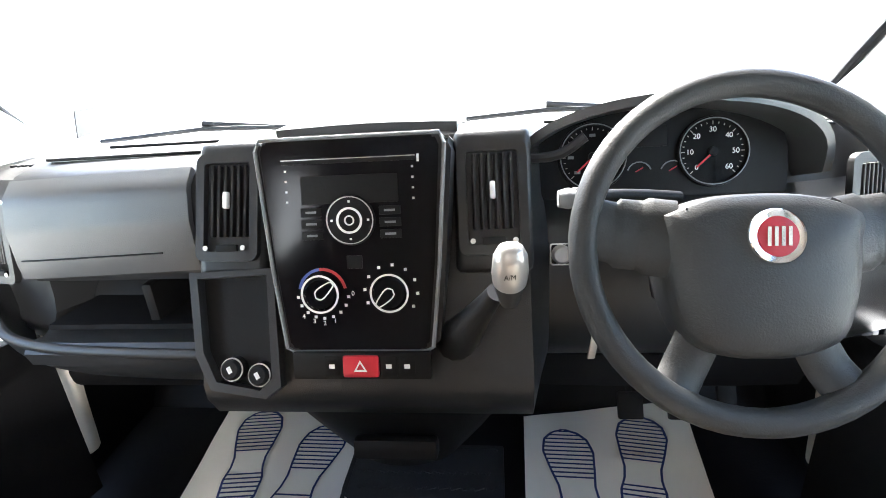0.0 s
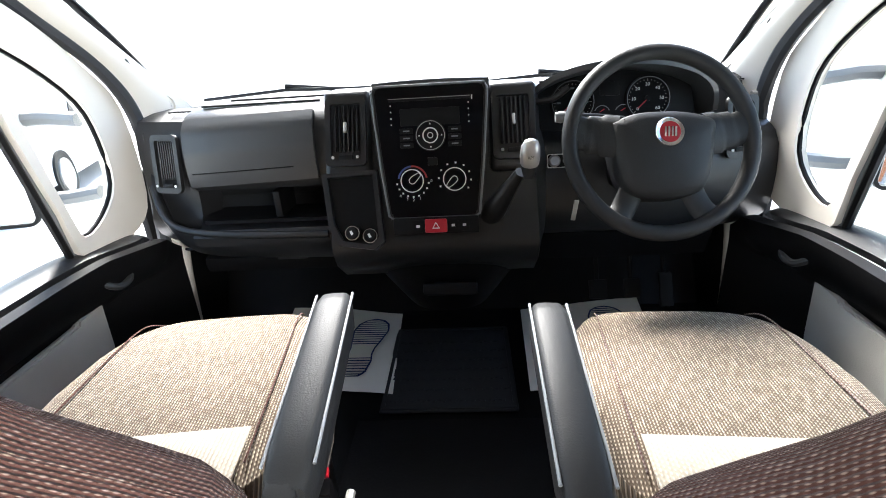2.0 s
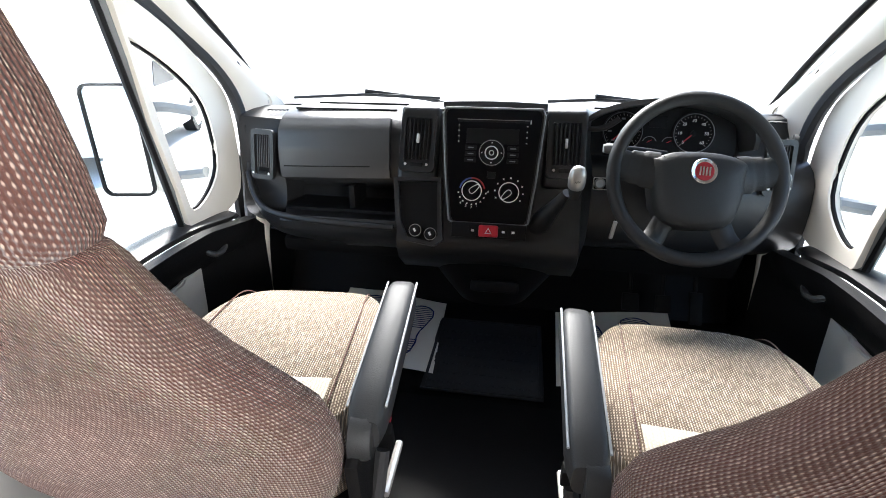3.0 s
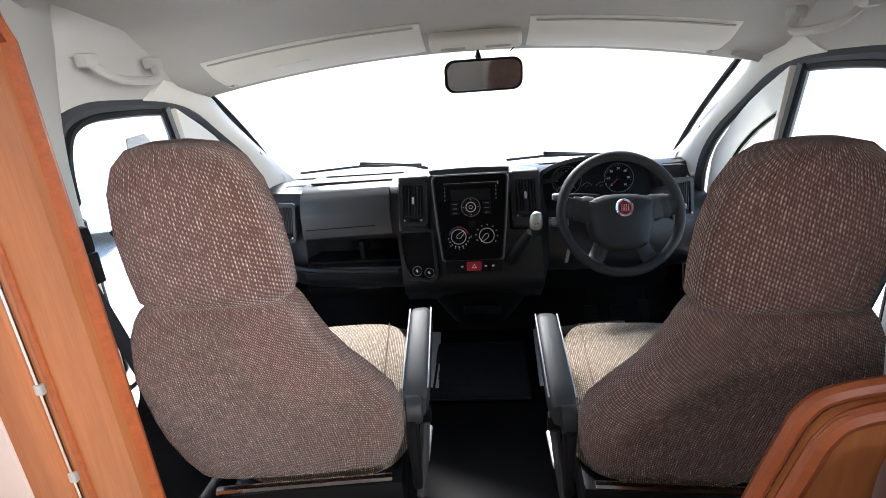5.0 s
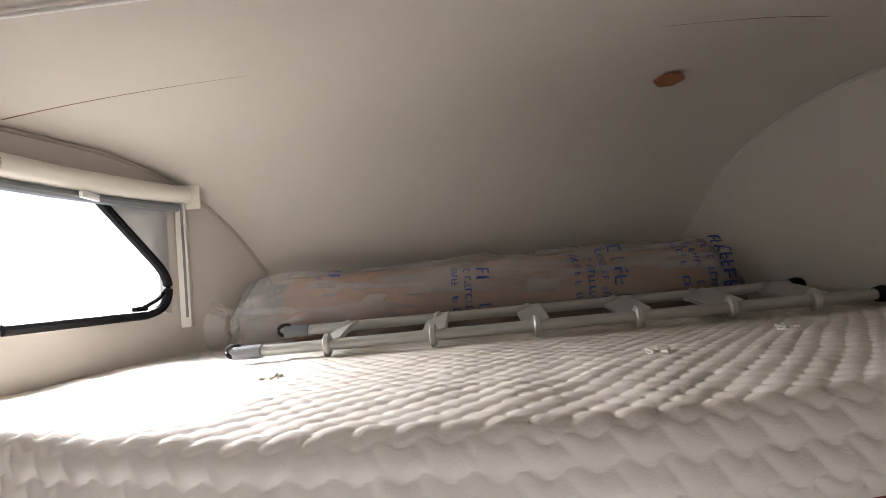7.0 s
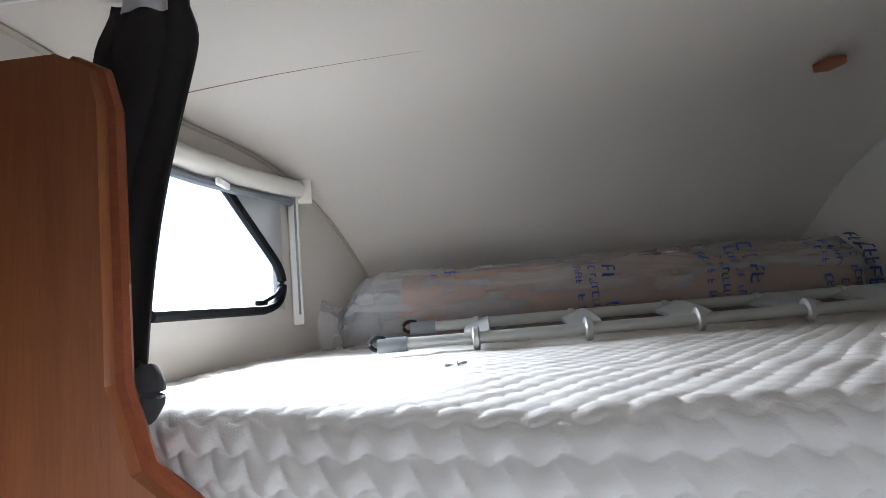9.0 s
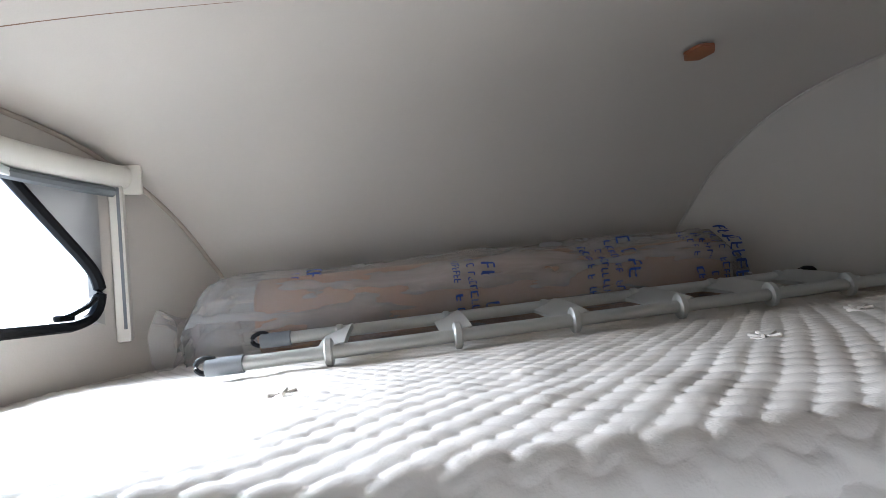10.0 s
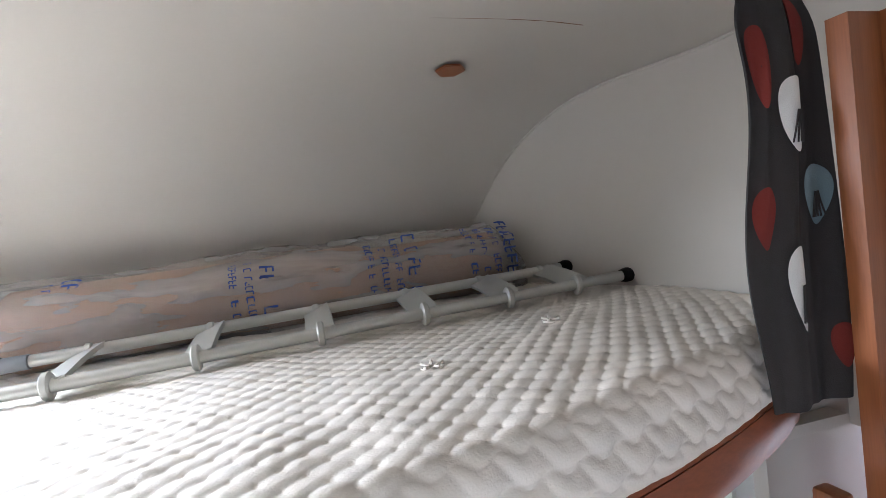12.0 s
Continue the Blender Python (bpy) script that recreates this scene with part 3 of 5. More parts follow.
def door_mirror(s):
    t = thing("door_mirror", "white and grey twin-glass door mirror outside the cab", "mirror", "door mirrors")
    c = Vector((s * 1.16, 0.93, 0.76))
    part("housing", bm_box(0.17, 0.09, 0.36, Matrix.Translation(c) @ pose(0, 0, 0, 0, 0, s * -12), 0.035, 3), WHITEPAINT, t, "white mirror housing")
    part("mirror_rim", bm_frame(rounded(0.165, 0.35, 0.03), rounded(0.15, 0.335, 0.025), 0.012, facing(c + Vector((0, -0.045, 0)), (1, s * -0.2, 0), (0, 0, 1))), BLACK, t, "black mirror rim")
    part("mirror_glass", bm_box(0.145, 0.008, 0.21, Matrix.Translation(c + Vector((0, -0.048, 0.055))) @ pose(0, 0, 0, 0, 0, s * -12), 0.003), MIRRORM, t, "main mirror glass")
    part("lower_glass", bm_box(0.145, 0.008, 0.10, Matrix.Translation(c + Vector((0, -0.048, -0.11))) @ pose(0, 0, 0, 0, 0, s * -12), 0.003), MIRRORM, t, "small wide-angle glass")
    for dz in (0.10, -0.12):
        part("arm", bm_tube([(s * 0.94, 0.97, 0.76 + dz * 0.9), (s * 1.03, 0.97, 0.76 + dz), (s * 1.12, 0.95, 0.76 + dz)], 0.02, 8), GREYP, t, "grey mirror arm")


door_mirror(-1), door_mirror(1)


def parked_car():
    t = thing("parked_car", "white car parked on the yard outside", "car", "", pose(-6.3, 6.6, -0.62, 0, 0, 20))
    body = [[(x, y, z) for y, z in ((-2.0, 0.25), (-2.05, 0.6), (-1.95, 0.85), (-1.2, 0.95), (-0.6, 1.38), (0.7, 1.4), (1.4, 0.98), (2.0, 0.85), (2.1, 0.55), (2.05, 0.25))] for x in (-0.85, 0.85)]
    part("body", bm_rings(body), WHITEPAINT, t, "white car body")
    part("side_window", bm_plate([(-0.55, 0.95), (-0.4, 1.3), (0.6, 1.3), (1.1, 0.98)], 0.01, Matrix.Translation((0.852, 0, 0)) @ Matrix(((0, 0, 1), (1, 0, 0), (0, 1, 0))).to_4x4()), PIANO, t, "dark side window")
    for y in (-1.3, 1.3):
        m = Matrix.Translation((0.86, y, 0.31)) @ pose(0, 0, 0, 0, 90, 0)
        w = part("wheel", bm_lathe([(0.0, 0.0), (0.2, 0.0), (0.24, 0.02), (0.31, 0.02), (0.31, -0.18), (0.0, -0.18)], 30, m), RUBBER, t, "black tyre")
        part("rim", bm_lathe([(0.0, 0.04), (0.05, 0.045), (0.08, 0.02), (0.19, 0.02), (0.21, 0.035), (0.215, 0.0)], 30, m), SILVER, w, "silver wheel rim")


parked_car()

# ---- large structure: overcab and living space ----
CEIL = ((-3.2, 2.20), (0.1, 2.20), (0.3, 2.206), (0.45, 2.200), (0.58, 2.170), (0.7, 2.108), (0.8, 2.020), (0.88, 1.91), (0.94, 1.785), (0.985, 1.45))


def half_width(y):
    return 1.0 - (0.3 * ((y - 0.1) / 0.85) ** 2 if y > 0.1 else 0.0)


CEILS = smooth_path([(0, -0.27, 2.20), (0, -0.1, 2.201)] + [(0, y, z) for y, z in CEIL[1:]], 5)


def cove(x):
    """How far the ceiling comes down towards the side walls."""
    return (.055 if x > 0 else .012) * max(0.0, (abs(x) - .55) / .45) ** 2


def overcab_roof(u, v):
    k = v * (len(CEILS) - 1)
    i = min(int(k), len(CEILS) - 2)
    p = CEILS[i].lerp(CEILS[i + 1], k - i)
    x = (half_width(p.y) + 0.02) * (2 * u - 1)
    return (x, p.y, p.z - cove(x))


ceiling = structure("ceiling", bm_grid(overcab_roof, 40, 44, -0.02), WALLP, "off-white curved overcab ceiling")
structure("ceiling_living", bm_box(2.14, 2.86, 0.02, pose(0, -1.68, 2.214)), WALLP, "off-white flat ceiling of the living space", False)
structure("trim", bm_tube([(x, 0.115 + 0.06 * (x / 0.95) ** 2, 2.2018 - cove(x)) for x in np.linspace(-0.96, 0.72, 20)], 0.0013, 6), JOINT, "thin joint between ceiling panels")


def overcab_wall(s, hole):
    name = "overcab_wall_right" if s > 0 else "overcab_wall_left"
    root = tagged(new(name), "off-white side wall of the overcab bed", "", "", "structure")
    y0, y1, z0, z1 = -0.26, 0.975, 1.40, 2.215
    cells = [(y0, y1, z0, z1)]
    if hole:
        a, b, c, d = hole
        cells = [(y0, a, z0, z1), (b, y1, z0, z1), (a, b, z0, c), (a, b, d, z1)]
    for ya, yb, za, zb in cells:
        ys = [lerp(ya, yb, k / 24) for k in range(25)]
        part("wall_panel", bm_rings([[(s * half_width(y), y, za), (s * half_width(y), y, zb), (s * (half_width(y) + .03), y, zb), (s * (half_width(y) + .03), y, za)] for y in ys]), WALLP, root)
    # cove strip where wall meets ceiling
    edge = [(s * (half_width(p.y) - 0.003), p.y, p.z - cove(s * half_width(p.y)) - 0.006) for p in CEILS[2:-3]]
    part("cove_strip", bm_tube(edge, 0.0065 if s < 0 else 0.003, 8), COVE if s < 0 else WALLP, root, "beige strip between wall and ceiling")
    return root


HOLE = (0.19, 0.615, 1.745, 2.075)
overcab_wall(-1, HOLE), overcab_wall(1, None)

# unseen living space walls behind the camera, with assumed window openings for daylight


def wall_boxes(name, s):
    root = tagged(new(name), "cream wall of the living space with an assumed window", "", "", "structure")
    x = s * 1.075
    for ya, yb, za, zb in ((-3.1, -2.0, 0, 2.21), (-1.15, -0.24, 0, 2.21), (-2.0, -1.15, 0, 0.98), (-2.0, -1.15, 1.52, 2.21)):
        part("wall_panel", bm_box(0.05, yb - ya, zb - za, pose(x, (ya + yb) / 2, (za + zb) / 2)), WALLP, root, "", False)


wall_boxes("living_wall_left", -1), wall_boxes("living_wall_right", 1)
structure("wall_rear", bm_box(2.2, 0.05, 2.2, pose(0, -3.1, 1.08)), WALLP, "cream rear wall of the living space", False)
# fill between cab trims and living walls
for s in (-1, 1):
    structure("cheek_panel", bm_box(0.36, 0.03, 1.475, pose(s * 0.91, -0.075, 0.737)), PALE2, "grey panel between cab and living space", False)

# ---- dashboard ----
SEC = {
    "end": ((1.33, .78), (1.29, .83), (1.16, .845), (1.06, .84), (1.00, .825), (.975, .79), (.965, .72), (.965, .67), (.965, .65), (.965, .64), (.962, .60), (.955, .57), (.945, .555), (.945, .535), (.965, .50), (1.02, .46), (1.15, .42), (1.3, .42)),
    "pas": ((1.33, .78), (1.29, .835), (1.14, .858), (1.01, .856), (.955, .84), (.925, .795), (.915, .72), (.918, .67), (.928, .652), (1.03, .645), (1.06, .60), (1.03, .565), (.90, .552), (.868, .558), (.852, .542), (.86, .515), (.95, .475), (1.3, .42)),
    "mid": ((1.33, .78), (1.29, .835), (1.14, .872), (1.02, .885), (.965, .886), (.935, .88), (.90, .80), (.868, .735), (.85, .70), (.83, .66), (.81, .62), (.79, .59), (.775, .565), (.765, .545), (.765, .52), (.785, .48), (.86, .42), (1.3, .36)),
    "drv": ((1.33, .78), (1.29, .835), (1.16, .86), (1.10, .86), (1.07, .85), (1.06, .82), (1.03, .755), (.975, .735), (.945, .72), (.92, .69), (.91, .65), (.905, .61), (.905, .57), (.91, .53), (.925, .50), (.96, .47), (1.06, .44), (1.3, .42)),
}


def section(kind, x):
    shift = 0.55 * max(0.0, abs(x) - 0.60) ** 1.6
    return [(x, y + (shift if i > 2 else 0), z) for i, (y, z) in enumerate(SEC[kind])]


def dashboard():
    t = thing("dashboard", "dark grey moulded van dashboard with open shelf", "dashboard")
    xs = [(-.84, "end"), (-.80, "end"), (-.74, "end"), (-.665, "end"), (-.645, "pas"), (-.55, "pas"), (-.45, "pas"), (-.35, "pas"), (-.265, "pas"), (-.25, "mid"), (-.14, "mid"), (0, "mid"), (.14, "mid"), (.25, "mid"), (.285, "drv"), (.4, "drv"), (.55, "drv"), (.7, "drv"), (.78, "drv"), (.90, "drv")]
    part("dash_moulding", bm_rings([section(k, x) for x, k in xs]), DASH, t, "dark grey grained dash moulding")
    # glove box lid: a raised curved panel with a gap round it
    def lid(u, v):
        x = lerp(-.645, -.30, u)
        prof = ((.0, (.905, .672)), (.12, (.902, .70)), (.5, (.903, .76)), (.85, (.918, .815)), (1.0, (.945, .842)))
        k = v
        for (a, p), (b, q) in zip(prof, prof[1:]):
            if k <= b:
                w = (k - a) / (b - a)
                y, z = lerp(p[0], q[0], w), lerp(p[1], q[1], w)
                break
        return (x, y + 0.28 * max(0.0, -x - 0.58) ** 1.6, z + 0.012 * (u - 0.5))
    part("glovebox_lid", bm_grid(lid, 20, 16, -0.012), DASH_LIT, t, "smooth grey glove box lid")
    part("lid_seam", bm_tube([(x, .901 + 0.28 * max(0.0, -x - 0.58) ** 1.6, .708 + 0.012 * ((x + .645) / .345 - .5)) for x in np.linspace(-.63, -.36, 10)], 0.0016, 5), BLACK, t)
    part("shelf_edge", bm_tube(smooth_path([(-.80, .985, .655), (-.76, .93, .60), (-.70, .885, .565), (-.6, .862, .552), (-.45, .854, .546), (-.28, .852, .542)]), 0.010, 10), DASH, t, "rounded shelf lip")
    lip = smooth_path([(-.815, 1.02, .69), (-.80, .985, .655), (-.76, .93, .60), (-.70, .885, .565), (-.6, .862, .552), (-.45, .854, .546), (-.25, .852, .542)])

    def lower(u, v):
        k = u * (len(lip) - 1)
        i = min(int(k), len(lip) - 2)
        p = lip[i].lerp(lip[i + 1], k - i)
        return p + Vector((0, -.004 + .05 * v * v, -.085 * v))
    part("lower_fascia", bm_grid(lower, 36, 8, .012), DASH, t, "curved lower edge of the dash")
    part("shelf_divider", bm_box(0.02, 0.12, 0.085, pose(-.43, .985, .60), 0.006), DASH2, t)
    part("shelf_floor", bm_box(0.37, 0.13, 0.01, pose(-.45, .975, .566)), DASH2, t)
    part("lower_edge", bm_tube([(-.72, .93, .485), (-.5, .905, .467), (-.28, .90, .46)], 0.004, 6), DASH2, t)
    # under-dash: glove tray box and knee panels
    part("under_panel", bm_box(0.5, 0.25, 0.05, pose(-.45, 1.09, .43, 8), 0.015), DASH2, t)
    part("latch_tab", bm_box(0.09, 0.02, 0.014, pose(-.42, .945, .445), 0.005), DASH_LIT, t)
    part("knee_panel", bm_grid(lambda u, v: (lerp(.24, .74, u), lerp(.95, .985, v) + .03 * (u - .5) ** 2, lerp(.49, .40, v)), 12, 5, 0.015), DASH2, t, "dark knee panel below the column")
    # console foot, rounded in towards the floor
    rings = []
    for k in range(9):
        v = k / 8
        w = lerp(.24, .115, v ** 1.3)
        y = lerp(.775, .86, v)
        z = lerp(.53, .30, v)
        rings.append([(0.02 + w * math.cos(a), y + 0.14 - 0.14 * math.sin(a) ** 0.6, z) for a in (math.pi * j / 14 for j in range(15))])
    part("console_foot", bm_rings(rings, cap=False, closed=False), DASH2, t, "rounded dark lower console")
    part("console_socket", bm_box(0.14, 0.03, 0.035, pose(0.03, .80, .40, -15), 0.01), BLACK, t)
    # long slots and pads on the dash top
    for x0, x1, y in ((-.62, -.30, 1.02), (-.60, -.18, 1.16), (.30, .60, 1.19)):
        part("demist_slot", bm_box(x1 - x0, 0.016, 0.006, pose((x0 + x1) / 2, y, .8605, 2, 0, 2), 0.002), BLACK, t, "black demister slot")
    part("top_pad", bm_grid(lambda u, v: (lerp(-.145, .145, u), lerp(.95, 1.24, v), .878 - .018 * v + .010 * math.sin(math.pi * v) + .004 * math.sin(math.pi * u)), 10, 10, -0.02), DASH_LIT, t, "raised pad above the radio")
    part("top_vent", bm_box(0.10, 0.02, 0.004, pose(-.02, 1.10, .898), 0.0015), BLACK, t)
    return t


dash = dashboard()


def air_vent(m, w, h, slats, tab=True, wheel=True):
    """A face vent: frame, upright slats, tab and thumb wheel; local x right, y up, z out."""
    v = thing("air_vent", "black slatted dashboard air vent with thumb wheel", "air vent", "dashboard air vents")
    part("vent_frame", bm_frame(rounded(w, h, .014), rounded(w - .026, h - .03, .006), .011, m), DASH, v, "dark grey vent surround")
    part("backing", bm_box(w - .026, h - .026, .004, m @ pose(0, 0, -.012)), BLACK, v)
    inner = w - .036
    top = .020
    for i in range(slats):
        x = -inner / 2 + inner * (i + .5) / slats
        part("slat", bm_box(.0042, h - .035 - top, .014, m @ pose(x, top / 2, .001, 0, 12, 0), .001, 1), DASH, v)
    if tab:
        part("tab", bm_box(.008, .026, .010, m @ pose(0, top / 2, .012), .003), WHITEP, v, "white vent tab")
    if wheel:
        part("thumb_wheel", bm_box(.034, .012, .008, m @ pose(0, -h / 2 + .020, .008), .003), BLACK, v, "ribbed thumb wheel")
        for sx in (-1, 1):
            part("vent_mark", bm_lathe([(0, 0), (.004, 0), (.004, .001)], 10, m @ pose(sx * .030, -h / 2 + .020, .0165)), WHITEP, v)
    return v


UPL = (0, .40, .915)
part("vent_pod", bm_box(.115, .05, .215, facing((-.203, .89, .785), (1, 0, 0), UPL) @ pose(0, 0, -.006, 90), .016, 3), DASH, dash, "vent housing")
part("vent_pod", bm_box(.115, .05, .215, facing((.198, .89, .785), (1, 0, 0), UPL) @ pose(0, 0, -.006, 90), .016, 3), DASH, dash, "vent housing")
air_vent(facing((-.203, .868, .795), (1, -.03, 0), UPL), .10, .165, 6)
air_vent(facing((.198, .868, .795), (1, .03, 0), UPL), .10, .165, 6)
air_vent(facing((-.72, .957, .722), (.97, -.22, 0), (0, .18, .98)), .085, .155, 7, False)
air_vent(facing((.77, .957, .745), (.97, .22, 0), (0, .18, .98)), .085, .15, 7, False)
air_vent(facing((-.81, 1.05, .715), (.35, -.93, 0), (0, 0, 1)), .06, .17, 4, False, False)
air_vent(facing((.83, 1.04, .735), (.35, .93, 0), (0, 0, 1)), .06, .17, 4, False, False)


def top_louvre(x, y, z, turn):
    g = thing("demister_louvre", "row of black slots in the dash top", "vent", "demister louvres")
    for i in range(6):
        part("slot", bm_box(.006, .032, .004, pose(x + (i - 2.5) * .0135, y, z, 0, 0, turn + 14), .001, 1), BLACK, g)


top_louvre(-.205, .985, .862, 0)
top_louvre(.20, .985, .872, 0)
top_louvre(-.70, 1.06, .846, -15)
top_louvre(.76, 1.05, .852, 15)

# centre stack: gloss panel with radio and heater controls
STACK = facing((.005, .772, .626), (1, 0, 0), (0, .24, .97))


def centre_panel():
    p = thing("centre_panel", "gloss black radio and heater panel in the dash", "control panel")
    outline = [(-.100, -.012), (-.09, -.018), (.09, -.018), (.100, -.012), (.112, .10), (.124, .262), (.118, .276), (-.118, .276), (-.124, .262), (-.112, .10)]
    big = [(x * 1.13, y * 1.05 - .008) for x, y in outline]
    part("bezel", bm_plate(big, .125, STACK @ pose(0, 0, -.12), .010), DASH, p, "dark grey raised bezel")
    part("fascia", bm_plate(outline, .012, STACK @ pose(0, 0, .001), .004), PIANO, p, "gloss black fascia")
    edge = [STACK @ Vector((x * 1.06, y * 1.02 - .003, .008)) for x, y in outline]
    part("bezel_edge", bm_tube(edge, .003, 6, True), GREYP, p)
    f = STACK @ pose(0, 0, .0135)
    part("disc_slot", bm_box(.185, .005, .002, f @ pose(0, .246, 0)), BLACK, p)
    part("slot_edge", bm_box(.185, .0012, .003, f @ pose(0, .2495, 0)), SILVER, p)
    part("eject_mark", bm_box(.003, .010, .001, f @ pose(.096, .246, 0)), WHITEP, p)
    part("display", bm_box(.135, .038, .002, f @ pose(0, .208, 0), .001), BLACK, p, "unlit dark display")
    for sx in (-1, 1):
        for k in range(4):
            part("tick_mark", bm_box(.003, .003, .0008, f @ pose(sx * .088, .235 - k * .014, 0)), WHITEP, p)
    for sx in (-1, 1):
        for k in range(3):
            part("button", bm_box(.030, .012, .002, f @ pose(sx * .055, .178 - k * .016, 0), .001), BLACK, p)
            part("button_mark", bm_box(.015, .003, .0008, f @ pose(sx * .055, .178 - k * .016, .0014)), GREYP, p)
    part("dial_base", bm_lathe([(0, .004), (.012, .006), (.018, .004), (.033, .004), (.035, 0)], 36, f @ pose(0, .166, 0)), BLACK, p)
    part("dial_ring", bm_ring(.0165, .003, f @ pose(0, .166, .0065)), WHITEP, p, "white dial ring")
    part("dial_ring", bm_ring(.032, .0014, f @ pose(0, .166, .004)), SILVER, p)
    part("dial_ring", bm_ring(.006, .002, f @ pose(0, .166, .0065)), WHITEP, p)
    for a in range(4):
        part("dial_mark", bm_box(.003, .003, .001, f @ pose(.0255 * math.cos(a * math.pi / 2), .166 + .0255 * math.sin(a * math.pi / 2), .0045)), WHITEP, p)
    part("centre_button", bm_box(.022, .018, .003, f @ pose(.002, .108, 0), .001), BLACK, p)
    for x, ang in ((-.046, 140), (.051, 45)):
        k = part("knob", bm_lathe([(0, .014), (.020, .014), (.023, .011), (.025, 0)], 36, f @ pose(x, .066, 0)), PIANO, p, "round heater knob")
        part("knob_ring", bm_ring(.0255, .0026, f @ pose(x, .066, .0125)), WHITEP, k, "white knob ring")
        mp = f @ pose(x, .066, .0145, 0, 0, -ang + 180 if x < 0 else 180 + ang)
        pts = [(p.x, p.y) for p in smooth_path([(-.004, .006, 0), (.004, .0075, 0), (.022, .004, 0), (.024, 0, 0), (.022, -.004, 0), (.004, -.0075, 0), (-.004, -.006, 0), (-.007, 0, 0)], 3)]
        part("pointer_rim", bm_tube([mp @ Vector((a, b, 0)) for a, b in pts], .0011, 5, True), WHITEP, k, "white pointer outline")
        for i in range(9):
            a = radians(205 - i * 30 if x > 0 else 190 + i * 20)
            part("scale_mark", bm_box(.004, .004, .0008, f @ pose(x + .037 * math.cos(a), .066 + .037 * math.sin(a), 0)), WHITEP, p)
        if x < 0:
            part("cold_arc", bm_ring(.033, .004, f @ pose(x, .066, .0005), 36, 95, 170, .001), BLUEMARK, p, "blue cold arc")
            part("hot_arc", bm_ring(.033, .004, f @ pose(x, .066, .0005), 36, 10, 95, .001), REDMARK, p, "red hot arc")
    for x, y, c in ((-.058, .027, "3"), (-.043, .024, "2"), (-.028, .027, "1"), (-.073, .034, "4"), (.0, .066, "0")):
        writing("number", c, .009, f @ pose(x - .003, y - .002, .0003), WHITEP, p)
    return p


centre_panel()


def hazard_row():
    r = thing("switch_row", "dark switch strip with red hazard button", "switches")
    m = facing((.008, .752, .590), (1, 0, 0), (0, .24, .97))
    part("strip", bm_box(.20, .040, .012, m, .004), BLACK, r)
    b = part("hazard_button", bm_box(.052, .032, .012, m @ pose(0, 0, .004), .004), REDP, r, "red hazard button")
    tri = [(.011 * math.cos(radians(a)), .011 * math.sin(radians(a)) - .001) for a in (90, 210, 330)]
    tri2 = [(x * .6, y * .6) for x, y in tri]
    part("triangle", bm_frame(tri, tri2, .001, m @ pose(0, 0, .0101)), WHITEP, b)
    for x in (-.042, .040, .066):
        k = part("switch", bm_box(.024, .030, .008, m @ pose(x, 0, .003), .003), DASH2, r)
        part("switch_mark", bm_box(.008, .006, .0008, m @ pose(x, 0, .0072)), WHITEP, k)


hazard_row()


def side_tray():
    """Tray to the passenger side of the panel with two round sockets."""
    r = thing("console_tray", "open dark tray with two round sockets", "tray")
    m = facing((-.195, .800, .612), (1, 0, 0), (0, .45, .90))
    outer = [(-.072, .095), (.062, .10), (.078, -.075), (.055, -.092), (-.030, -.080), (-.056, -.03)]
    inner = [(-.058, .086), (.052, .09), (.064, -.062), (.046, -.080), (-.022, -.068), (-.044, -.025)]
    part("tray_rim", bm_frame(outer, inner, .022, m), DASH, r, "raised grey tray rim")
    part("tray_back", bm_plate(inner, .003, m @ pose(0, 0, -.0)), BLACK, r, "dark tray inside")
    for x, y in ((.0, -.050), (.043, -.058)):
        k = part("socket", bm_lathe([(0, .022), (.012, .022), (.0155, .018), (.0165, .006), (.019, .003), (.019, 0)], 20, m @ pose(x, y, .004)), BLACK, r, "round black socket cap")
        part("socket_ring", bm_ring(.0165, .002, m @ pose(x, y, .018)), SILVER, k)
        part("socket_mark", bm_box(.006, .010, .001, m @ pose(x, y, .0265, 0, 0, 30)), WHITEP, k)


side_tray()


